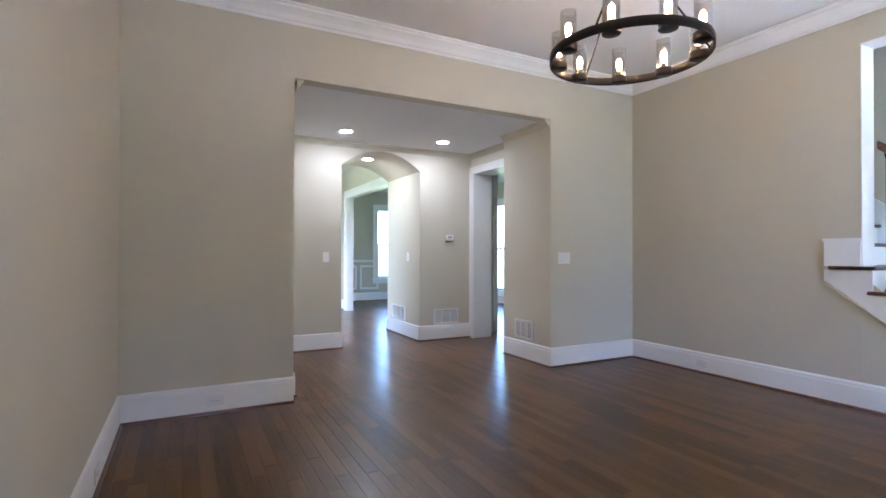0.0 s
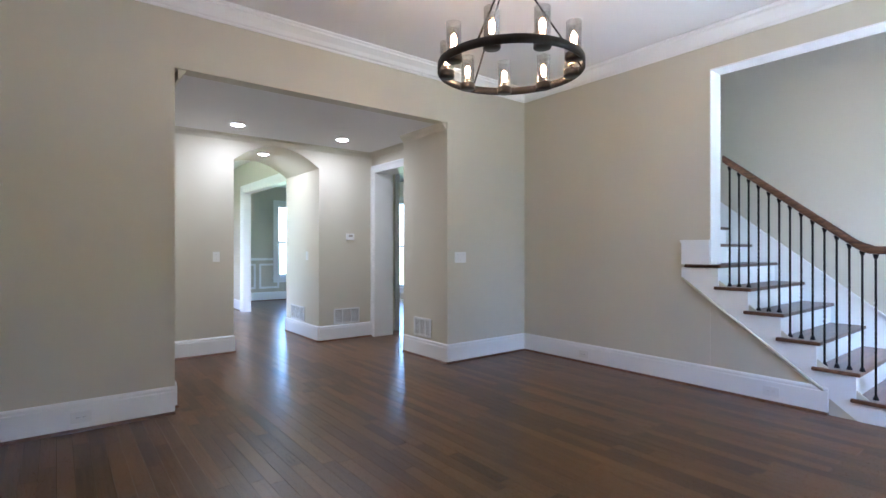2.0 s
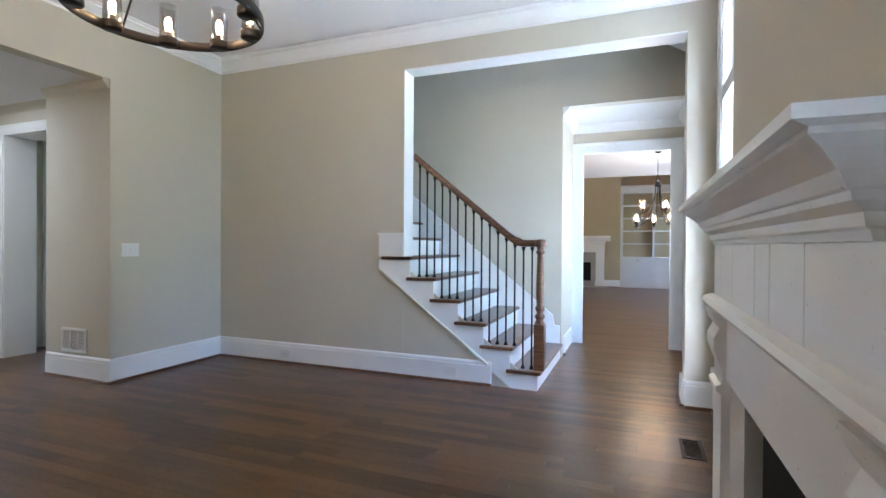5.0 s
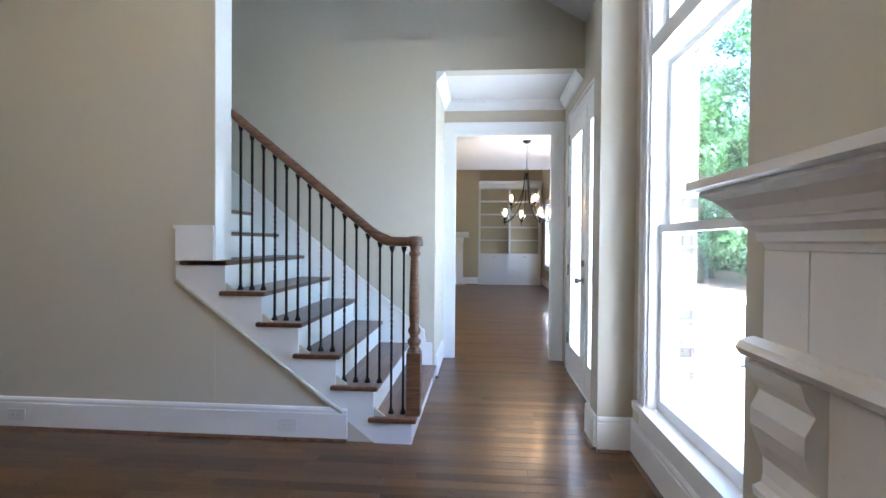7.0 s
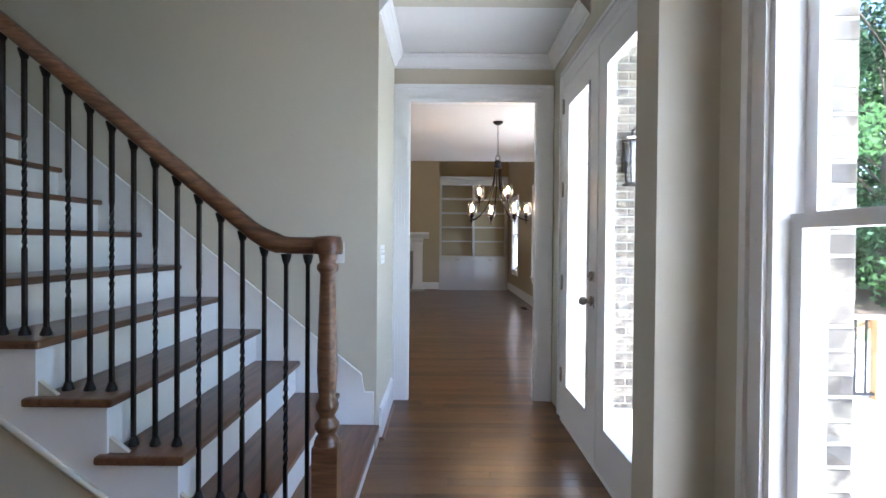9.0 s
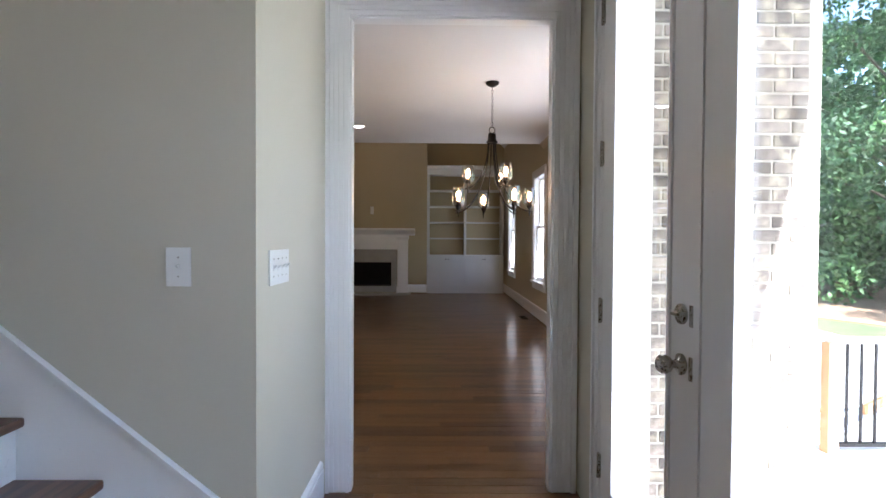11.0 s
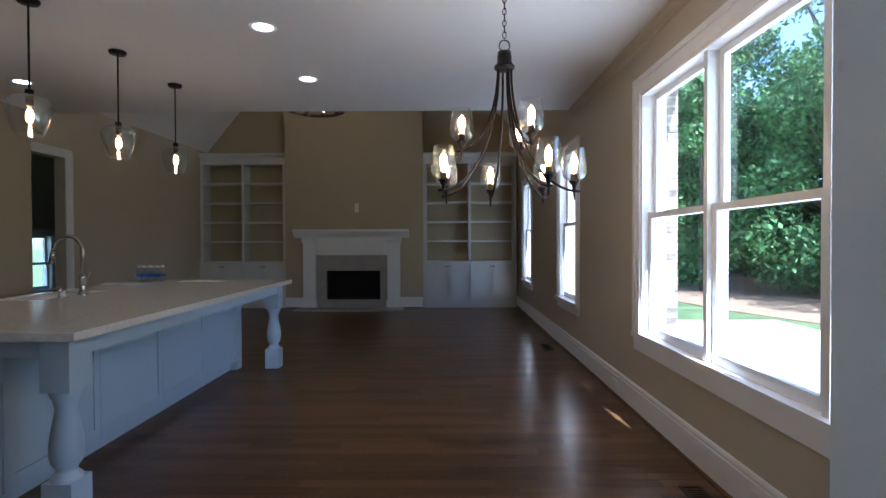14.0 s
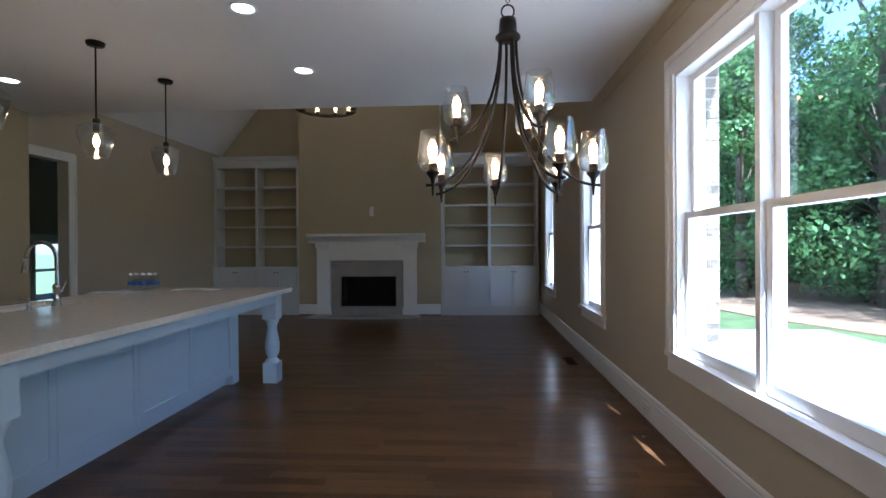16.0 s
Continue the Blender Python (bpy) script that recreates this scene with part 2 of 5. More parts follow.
# ---- mesh tools ----
class Shape:
    """Gathers solids into one mesh."""

    def __init__(self):
        self.bm = bmesh.new()

    def box(self, x0, y0, z0, x1, y1, z1, bevel=0.0):
        x0, x1 = min(x0, x1), max(x0, x1)
        y0, y1 = min(y0, y1), max(y0, y1)
        z0, z1 = min(z0, z1), max(z0, z1)
        r = bmesh.ops.create_cube(self.bm, size=1.0)
        for v in r["verts"]:
            v.co = Vector((x0 + (v.co.x + 0.5) * (x1 - x0), y0 + (v.co.y + 0.5) * (y1 - y0), z0 + (v.co.z + 0.5) * (z1 - z0)))
        if bevel:
            edges = list({e for v in r["verts"] for e in v.link_edges})
            bmesh.ops.bevel(self.bm, geom=edges, offset=bevel, segments=2, affect="EDGES", profile=0.6)
        return self

    def prism(self, pts, axis, a, b):
        """An outline in the plane across an axis ('x': (y, z), 'y': (x, z), 'z': (x, y)), pulled from a to b."""
        def at(p, d):
            return {"x": (d, p[0], p[1]), "y": (p[0], d, p[1]), "z": (p[0], p[1], d)}[axis]
        lo = [self.bm.verts.new(at(p, a)) for p in pts]
        hi = [self.bm.verts.new(at(p, b)) for p in pts]
        fs = [self.bm.faces.new(lo), self.bm.faces.new(hi)]
        n = len(pts)
        for i in range(n):
            fs.append(self.bm.faces.new((lo[i], lo[(i + 1) % n], hi[(i + 1) % n], hi[i])))
        bmesh.ops.recalc_face_normals(self.bm, faces=fs)
        return self

    def lathe(self, profile, seg=20, at=(0, 0, 0), close=False):
        """A turned shape round the z axis: (radius, height) from one end to the other."""
        rings = []
        for r, z in profile:
            rings.append([self.bm.verts.new((at[0] + max(r, 1e-4) * math.cos(2 * math.pi * i / seg), at[1] + max(r, 1e-4) * math.sin(2 * math.pi * i / seg), at[2] + z)) for i in range(seg)])
        for a, b in zip(rings, rings[1:]):
            for i in range(seg):
                self.bm.faces.new((a[i], a[(i + 1) % seg], b[(i + 1) % seg], b[i])).smooth = True
        if close:
            self.bm.faces.new(rings[0][::-1])
            self.bm.faces.new(rings[-1])
        return self

    def tube(self, pts, r, seg=8, flat=1.0):
        """A round bar along a line of points."""
        pts = [Vector(p) for p in pts]
        rings = []
        for i, p in enumerate(pts):
            d = (pts[min(i + 1, len(pts) - 1)] - pts[max(i - 1, 0)]).normalized()
            side = d.cross(Vector((0, 0, 1)))
            side = side.normalized() if side.length > 1e-3 else Vector((1, 0, 0))
            up = side.cross(d)
            rings.append([self.bm.verts.new(p + side * (r * math.cos(2 * math.pi * k / seg)) + up * (r * flat * math.sin(2 * math.pi * k / seg))) for k in range(seg)])
        for a, b in zip(rings, rings[1:]):
            for k in range(seg):
                self.bm.faces.new((a[k], a[(k + 1) % seg], b[(k + 1) % seg], b[k])).smooth = True
        self.bm.faces.new(rings[0][::-1])
        self.bm.faces.new(rings[-1])
        return self

    def obj(self, name, material, parent=None, **tags):
        bmesh.ops.recalc_face_normals(self.bm, faces=self.bm.faces[:])
        me = bpy.data.meshes.new(name)
        self.bm.to_mesh(me)
        self.bm.free()
        me.materials.append(material)
        ob = new(name, me)
        ob.parent = parent
        return tagged(ob, **tags) if tags else ob


def root(name, place=(0, 0, 0), **tags):
    e = new(name)
    e.location = place
    e.empty_display_size = 0.1
    return tagged(e, **tags)


def structure(shape, name, material, label):
    return shape.obj(name, material, label=label, category=name.split("_")[0], kind="structure")


def wall(name, axis, p0, p1, a0, a1, z0, z1, holes=(), material=None, label="beige painted plaster wall"):
    """A wall from p0 to p1 thick across the axis, from a0 to a1 long; holes are (a, b, low, high)."""
    s = Shape()

    def block(a, b, lo, hi):
        if b - a > 1e-4 and hi - lo > 1e-4:
            s.box(*((p0, a, lo, p1, b, hi) if axis == "x" else (a, p0, lo, b, p1, hi)))
    at = a0
    for a, b, lo, hi in sorted(holes):
        block(at, a, z0, z1)
        block(a, b, z0, lo)
        block(a, b, hi, z1)
        at = b
    block(at, a1, z0, z1)
    return structure(s, name, material or WALL, label)


CROWN = [(0, 0), (0.012, 0), (0.016, 0.018), (0.03, 0.028), (0.05, 0.06), (0.085, 0.095), (0.095, 0.10), (0.095, 0.118), (0.11, 0.13), (0.11, 0.14), (0, 0.14)]
SHOE = [(0, 0.001), (0.034, 0.001), (0.032, 0.010), (0.025, 0.018), (0.0185, 0.021), (0, 0.021)]
BASE = [(0, 0.0215), (0.018, 0.0215), (0.018, 0.175), (0.014, 0.18), (0.016, 0.198), (0.010, 0.21), (0, 0.215)]


def run(s, profile, axis, side, at, a, b, z, k=1.0):
    """A moulding along a wall: the profile is (out from the wall, up); side +1 or -1 is the way it sticks out."""
    s.prism([(at + side * o * k, z + u * k) for o, u in profile], "x" if axis == "y" else "y", a, b)


# ---- the shell of the house ----
# living room: x -4.12 to 0.76, y -0.44 to 4.72; hall beyond its west wall; stair and foyer north of it; kitchen and den further north
H1, HH, HF, HK = 3.26, 2.68, 2.785, 2.815
wall("wall_living_south", "y", -0.58, -0.44, -4.3, 0.9, 0, H1)
wall("wall_living_west", "x", -4.26, -4.12, -0.44, 4.72, 0, H1, [(0.775, 3.475, 0, HH)])
wall("wall_hall_pier", "y", 3.475, 3.62, -5.0, -4.26, 0, HH)
wall("wall_hall_pier_end", "x", -5.0, -4.86, 3.62, 4.9, 0, HH)
wall("wall_hall_south", "y", 0.66, 0.80, -6.2, -4.26, 0, HH)
wall("wall_living_north", "y", 4.72, 4.91, -4.12, 0.76, 0, H1, [(-1.86, 0.55, 0, 2.897)])
wall("wall_living_east", "x", 0.76, 0.92, -0.44, 5.0, 0, H1, [(0.05, 0.55, 0.36, 2.0), (3.33, 4.45, 0.36, 2.98)])
wall("wall_chimney_breast", "x", 0.62, 0.76, 0.98, 3.19, 0, H1, [(1.55, 2.65, 0, 0.72)], label="beige painted chimney breast")
wall("wall_stair_back", "y", 6.08, 6.22, -4.5, -0.575, 0, 5.2)
wall("wall_foyer_header", "y", 6.08, 6.22, -0.575, 0.72, HF, 5.2)
wall("wall_foyer_east", "x", 0.72, 0.92, 4.91, 7.06, 0, 3.6, [(5.05, 6.65, 0, 2.43)])
wall("wall_hall_west_of_foyer", "x", -0.715, -0.575, 6.22, 7.06, 0, HF)
wall("wall_kitchen_south", "y", 7.06, 7.112, -7.0, 1.65, 0, 3.0, [(-0.457, 0.585, 0, 2.43)], material=KSIDE)
wall("wall_kitchen_east", "x", 1.65, 1.83, 7.02, 16.95, 0, 5.2, [(7.68, 10.319, 0.62, 2.40), (12.13, 12.95, 0.62, 2.36), (15.05, 15.87, 0.62, 2.36)], material=KSIDE)
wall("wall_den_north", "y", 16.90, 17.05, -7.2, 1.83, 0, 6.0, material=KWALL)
wall("wall_den_west", "x", -4.90, -4.76, 12.25, 16.90, 0, 6.0, [(12.45, 13.05, 0, 2.42)], material=KSIDE)
wall("wall_kitchen_west", "x", -7.15, -7.0, 7.06, 12.3, 0, 3.0, material=KSIDE)
wall("wall_stair_west", "x", -4.64, -4.5, 4.91, 6.22, 0, 5.2)
wall("wall_side_room_west", "x", -7.2, -7.05, 12.3, 16.95, 0, 3.0, [(15.0, 15.67, 0.48, 1.47)])
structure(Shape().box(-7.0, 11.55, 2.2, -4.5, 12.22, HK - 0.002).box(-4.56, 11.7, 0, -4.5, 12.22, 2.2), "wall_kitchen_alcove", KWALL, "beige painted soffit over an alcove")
wall("wall_side_room_south", "y", 12.15, 12.3, -7.2, -4.76, 0, 3.0)
# The breast's golden tone is lamplight put into its paint colour.
wall("wall_den_breast", "y", 16.50, 16.90, -3.02, -0.27, 0, 6.0, [(-2.20, -1.12, 0.17, 0.75)], label="beige chimney breast with yellow lamplight in its paint colour", material=KWALL)
# hall and the rooms past its arch
wall("wall_hall_north", "y", 3.71, 4.0, -6.2, -5.0, 0, HH, [(-6.11, -5.06, 0, 2.40)])
wall("wall_back_passage", "x", -6.55, -6.4, 4.16, 4.24, 0, 3.0)


def arch_wall():
    """The hall's end wall with its segmental arch."""
    s = Shape()
    x0, x1, a, b, spring, rise, top = -7.42, -6.20, 1.77, 2.885, 2.375, 0.225, HH
    pts = [(a, spring)]
    for i in range(1, 24):
        u = i / 24
        pts.append((a + (b - a) * u, spring + rise * (1 - (2 * u - 1) ** 2)))
    pts.append((b, spring))
    s.box(x0, 0.66, 0, x1, a, top)
    s.box(x0, b, 0, x1, 4.0, top)
    for p, q in zip(pts, pts[1:]):
        s.prism([p, q, (q[0], top), (p[0], top)], "x", x0, x1)
    return structure(s, "wall_hall_arch", WALL, "beige wall with a segmental archway")


arch_wall()
wall("wall_far_room_west", "x", -12.35, -12.2, 0.6, 7.0, 0, 3.0, [(4.43, 5.2, 0.57, 2.4)])
wall("wall_far_partition", "y", 3.05, 3.19, -12.2, -7.42, 0, 3.0, [(-10.25, -7.65, 0, 2.42)])
wall("wall_far_south", "y", 0.46, 0.6, -12.35, -7.42, 0, 3.0, [(-9.8, -7.9, 0.3, 2.6)])
wall("wall_far_north", "y", 7.0, 7.15, -12.35, -4.6, 0, 3.0, [(-11.8, -8.9, 0.3, 2.5)])
structure(Shape().box(-12.35, 0.46, 3.0, -7.42, 7.15, 3.1).box(-7.42, 4.16, 3.0, -4.5, 7.15, 3.1), "ceiling_far_rooms", CEIL, "white painted ceiling")

structure(Shape().box(-4.3, -0.58, H1, 0.92, 4.91, H1 + 0.1), "ceiling_living", CEIL, "white painted ceiling")
structure(Shape().box(-7.42, 0.66, HH, -4.26, 4.16, HH + 0.1), "ceiling_hall", CEIL, "white painted hall ceiling")
structure(Shape().box(-0.715, 6.22, HF, 0.92, 7.2, HF + 0.1), "ceiling_foyer", CEIL, "white painted foyer ceiling")
structure(Shape().box(-7.15, 7.06, HK, 1.83, 12.32, HK + 0.12).box(-7.2, 12.3, 2.9, -4.9, 16.95, 3.0), "ceiling_kitchen", CEIL, "white painted kitchen ceiling")
structure(Shape().prism([(0.92, 3.06), (-2.4, 5.05), (-4.64, 5.05), (-4.64, 5.2), (-2.35, 5.2), (0.92, 3.2)], "y", 4.91, 6.22).prism([(-4.64, 3.26), (0.92, 3.26), (0.92, 3.3), (-2.3, 5.2), (-4.64, 5.2)], "y", 4.80, 4.91), "ceiling_stair", CEIL, "sloping white painted ceiling")
structure(Shape().prism([(-4.9, 3.0), (-3.0, 5.35), (-0.1, 5.35), (1.83, 3.4), (1.83, 3.5), (-0.05, 5.5), (-3.05, 5.5), (-5.0, 3.1)], "y", 12.3, 17.05).box(-4.9, 12.2, 2.935, 1.83, 12.32, 5.5), "ceiling_den", CEIL, "vaulted white painted ceiling")

# ---- trim ----
s = Shape()
for w, a, b, at, side, k in (("x", -0.44, 4.72, -4.12, 1, 1), ("x", -0.44, 0.98, 0.76, -1, 1), ("x", 3.19, 4.72, 0.76, -1, 1), ("x", 0.98, 3.19, 0.62, -1, 1)):
    run(s, CROWN, w, side, at, a, b, H1 - 0.14 * k, k)
for a, b, at, side in ((-4.12, 0.76, -0.44, 1), (-4.12, 0.76, 4.72, -1)):
    run(s, CROWN, "y", side, at, a, b, H1 - 0.14)
structure(s, "trim_crown_living", TRIM, "white crown moulding")
s = Shape()
run(s, CROWN, "x", 1, -6.2, 0.8, 3.71, HH - 0.077, 0.55)
run(s, CROWN, "y", -1, 3.475, -5.0, -4.14, HH - 0.077, 0.55)
run(s, CROWN, "y", 1, 0.80, -6.2, -4.14, HH - 0.077, 0.55)
run(s, CROWN, "y", -1, 3.71, -6.2, -5.0, HH - 0.077, 0.55)
structure(s, "trim_crown_hall", WALL, "painted crown moulding in the hall")
s = Shape()
run(s, CROWN, "y", -1, 7.06, -0.575, 0.72, HF - 0.10, 0.7)
run(s, CROWN, "x", 1, -0.575, 6.08, 7.06, HF - 0.10, 0.7)
run(s, CROWN, "x", -1, 0.72, 6.08, 7.06, HF - 0.10, 0.7)
structure(s, "trim_crown_foyer", TRIM, "white crown moulding in the foyer")
s = Shape()
run(s, CROWN, "x", -1, 1.65, 7.2, 12.3, HK - 0.077, 0.55)
run(s, CROWN, "y", 1, 7.112, -7.0, 1.65, HK - 0.10, 0.7)
structure(s, "trim_crown_kitchen", KSIDE, "painted crown moulding in the kitchen")

s, shoe = Shape(), Shape()
for w, a, b, at, side in (("x", -0.44, 0.775, -4.12, 1), ("x", 3.475, 4.72, -4.12, 1), ("y", -4.12, 0.76, -0.44, 1), ("y", -4.12, -0.99, 4.72, -1), ("y", 0.55, 0.76, 4.72, -1),
                          ("y", -4.98, -4.10, 3.475, -1), ("x", -0.44, 0.98, 0.76, -1), ("x", 3.19, 4.72, 0.76, -1), ("x", 0.80, 1.77, -6.2, 1), ("x", 2.885, 3.70, -6.2, 1),
                          ("y", -6.2, -4.26, 0.80, 1), ("y", -7.42, -6.2, 2.885, -1), ("y", -7.42, -6.2, 1.77, 1), ("y", -12.2, -10.39, 3.05, -1), ("x", 4.735, 5.0, 0.55, -1), ("x", 0.6, 7.0, -12.2, 1),
                          ("x", 6.22, 6.93, -0.575, 1), ("x", 7.112, 16.9, 1.65, -1), ("y", -3.02, -2.66, 16.50, -1), ("y", -0.74, -0.27, 16.50, -1), ("x", 13.2, 16.5, -4.76, 1), ("y", 0.72, 1.65, 7.112, 1)):
    run(s, BASE, w, side, at, a, b, 0)
    run(shoe, SHOE, w, side, at, a, b, 0)
structure(s, "baseboard", TRIM, "tall white painted baseboard")
structure(shoe, "trim_shoe_moulding", TREAD, "dark-stained shoe moulding along the floor")
# a white lining in the stair opening
structure(Shape().box(-1.862, 4.715, 1.13, -1.855, 4.915, 2.90).box(-1.855, 4.715, 2.89, 0.55, 4.915, 2.902), "trim_stair_opening", TRIM, "white painted reveal of the stair opening")


def casing(name, axis, at, side, a, b, top, w=0.13, low=0.0, sill=False, depth=0.02):
    """Fluted white casing round an opening."""
    s = Shape()

    def bar(a0, a1, z0, z1, d0, d1):
        p0, p1 = at + side * d0, at + side * d1
        s.box(*((p0, a0, z0, p1, a1, z1) if axis == "x" else (a0, p0, z0, a1, p1, z1)))
    for e, out in ((a, -1), (b, 1)):
        bar(e, e + out * w, low, top + w, 0, depth * 0.6)
        for f0, f1, d in ((0.0, 0.14, 1.0), (0.22, 0.36, 0.85), (0.42, 0.56, 0.85), (0.62, 0.74, 0.85), (0.80, 1.0, 1.3)):
            bar(e + out * w * f0, e + out * w * f1, low, top + w * f0 if f0 else top, depth * 0.6, depth * d)
    bar(a, b, top, top + w, 0, depth * 0.6)
    for f0, f1, d in ((0.0, 0.14, 1.0), (0.22, 0.36, 0.85), (0.42, 0.56, 0.85), (0.62, 0.74, 0.85), (0.80, 1.0, 1.3)):
        bar(a - w * f0, b + w * f0, top + w * f0, top + w * f1, depth * 0.6, depth * d + 0.001)
    return structure(s, name, TRIM, "white fluted door casing")


casing("trim_kitchen_doorway_south", "y", 7.06, -1, -0.457, 0.585, 2.43, 0.125, depth=0.022)
casing("trim_kitchen_doorway_north", "y", 7.112, 1, -0.457, 0.585, 2.43, 0.125, depth=0.022)
structure(Shape().box(-0.462, 7.05, 0, -0.445, 7.122, 2.43).box(0.573, 7.05, 0, 0.59, 7.122, 2.43).box(-0.445, 7.05, 2.418, 0.573, 7.122, 2.435), "trim_kitchen_doorway_lining", TRIM, "white door lining")
casing("trim_hall_doorway", "y", 3.71, -1, -6.11, -5.06, 2.40, 0.085)
structure(Shape().box(-6.56, 4.24, 0, -6.38, 4.31, 2.45), "trim_back_passage", TRIM, "white door casing")
structure(Shape().box(-6.115, 3.70, 0, -6.10, 4.01, 2.40).box(-5.07, 3.70, 0, -5.05, 4.01, 2.40).box(-6.10, 3.70, 2.385, -5.07, 4.01, 2.405), "trim_hall_doorway_lining", TRIM, "white door lining")
casing("trim_far_doorway", "y", 3.05, -1, -10.25, -7.65, 2.42, 0.14)
structure(Shape().box(-10.252, 3.045, 0, -10.235, 3.195, 2.42).box(-7.665, 3.045, 0, -7.648, 3.195, 2.42).box(-10.235, 3.045, 2.405, -7.665, 3.195, 2.425), "trim_far_doorway_lining", TRIM, "white lining of a wide cased opening")
s = Shape()
for a in (3.40, 3.98):
    s.box(-12.199, a, 0.30, -12.19, a + 0.05, 0.92).box(-12.199, a + 0.45, 0.30, -12.19, a + 0.50, 0.92).box(-12.199, a + 0.05, 0.30, -12.19, a + 0.45, 0.35).box(-12.199, a + 0.05, 0.87, -12.19, a + 0.45, 0.92)
structure(s, "trim_wainscot", TRIM, "white wainscot mouldings under a chair rail")
s = Shape()
run(s, CROWN, "x", 1, -12.2, 3.19, 7.0, 2.84, 1.1)
structure(s, "trim_crown_far_room", TRIM, "white crown moulding")
casing("trim_den_doorway", "x", -4.76, 1, 12.45, 13.05, 2.42, 0.11)
structure(Shape().box(-12.2, 3.19, 1.0, -12.17, 4.33, 1.06), "trim_chair_rail", TRIM, "white chair rail")


def sash_window(name, axis, inner, outer, out, units, low, high, meet, transom=None, glass_in=0.10, cas=0.10, sill_out=0.05, label="white double-hung window"):
    """Double-hung windows side by side in one opening. inner: the room's wall face; out: +1 or -1, the way outdoors."""
    r = root(name, label=label, category="window", kind="structure")

    def put(s, a0, a1, z0, z1, d0, d1):
        p0, p1 = inner + out * d0, inner + out * d1
        s.box(*((p0, a0, z0, p1, a1, z1) if axis == "x" else (a0, p0, z0, a1, p1, z1)))
    a, b = units[0][0], units[-1][1]
    top = transom or high
    s = Shape()
    for e, o in ((a, -1), (b, 1)):
        put(s, e + o * 0.0, e + o * cas, low - 0.02, top + cas, -0.016, 0)
        put(s, e + o * cas * 0.72, e + o * cas * 1.04, low - 0.02, top + cas * 1.04, -0.03, -0.016)
        put(s, e + o * 0.0, e + o * cas * 0.2, low - 0.02, top, -0.024, -0.016)
        put(s, e, e - o * 0.022, low, top, -0.01, 0.15)
    put(s, a, b, top, top + cas, -0.016, 0)
    put(s, a - cas, b + cas, top + cas * 0.72, top + cas * 1.04, -0.0305, -0.016)
    put(s, a, b, top - 0.022, top, -0.012, 0.15)
    for u, v in zip(units, units[1:]):
        put(s, u[1], v[0], low, top, 0.012, 0.13)
    if transom:
        put(s, a, b, high, high + 0.09, -0.014, 0.15)
    s.obj("frame", TRIM, r)
    s = Shape()
    put(s, a - cas - 0.03, b + cas + 0.03, low - 0.035, low + 0.004, -sill_out, 0.15)
    put(s, a - cas, b + cas, low - 0.13, low - 0.036, -0.018, 0)
    s.obj("sill", TRIM, r)
    for u0, u1 in units:
        u0, u1 = u0 + (0.022 if u0 == a else 0.001), u1 - (0.022 if u1 == b else 0.001)
        lites = [(low + 0.005, meet + 0.02, 0.04, 0.06), (meet - 0.02, high - 0.022, 0.078, 0.045)]
        if transom:
            lites.append((high + 0.09, transom - 0.022, 0.06, 0.05))
        for z0, z1, d, st in lites:
            s = Shape()
            put(s, u0, u0 + 0.045, z0, z1, d, d + 0.035)
            put(s, u1 - 0.045, u1, z0, z1, d, d + 0.035)
            put(s, u0 + 0.045, u1 - 0.045, z0, z0 + st, d, d + 0.035)
            put(s, u0 + 0.045, u1 - 0.045, z1 - 0.04, z1, d, d + 0.035)
            sash = s.obj("sash", TRIM, r)
            s = Shape()
            put(s, u0 + 0.04, u1 - 0.04, z0 + st - 0.005, z1 - 0.035, d + 0.015, d + 0.019)
            g = s.obj("pane", PANE, r)
            g.visible_shadow = False
    return r


sash_window("window_living", "x", 0.76, 0.92, 1, [(3.33, 4.45)], 0.36, 2.27, 1.345, transom=2.98)
sash_window("window_living_2", "x", 0.76, 0.92, 1, [(0.05, 0.55)], 0.36, 2.0, 1.2)
sash_window("window_kitchen", "x", 1.65, 1.83, 1, [(7.68, 8.533), (8.573, 9.426), (9.466, 10.319)], 0.62, 2.40, 1.50, cas=0.115, sill_out=0.028)
sash_window("window_den_1", "x", 1.65, 1.83, 1, [(12.13, 12.95)], 0.62, 2.36, 1.52)
sash_window("window_den_2", "x", 1.65, 1.83, 1, [(15.05, 15.87)], 0.62, 2.36, 1.52)
sash_window("window_far", "x", -12.2, -12.35, -1, [(4.43, 5.2)], 0.57, 2.4, 1.45)
sash_window("window_far_side", "y", 7.0, 7.15, 1, [(-11.8, -10.86), (-10.82, -9.88), (-9.84, -8.9)], 0.3, 2.5, 1.35)
sash_window("window_far_south", "y", 0.6, 0.46, -1, [(-9.8, -8.87), (-8.83, -7.9)], 0.3, 2.6, 1.45)
sash_window("window_side_room", "x", -7.05, -7.2, -1, [(15.0, 15.67)], 0.48, 1.47, 0.95)

# ---- outdoors ----
def ground():
    s = Shape()
    s.box(-150, -150, -0.75, 150, 150, -0.5)
    return structure(s, "ground", GRASS, "mown green lawn reaching the horizon")


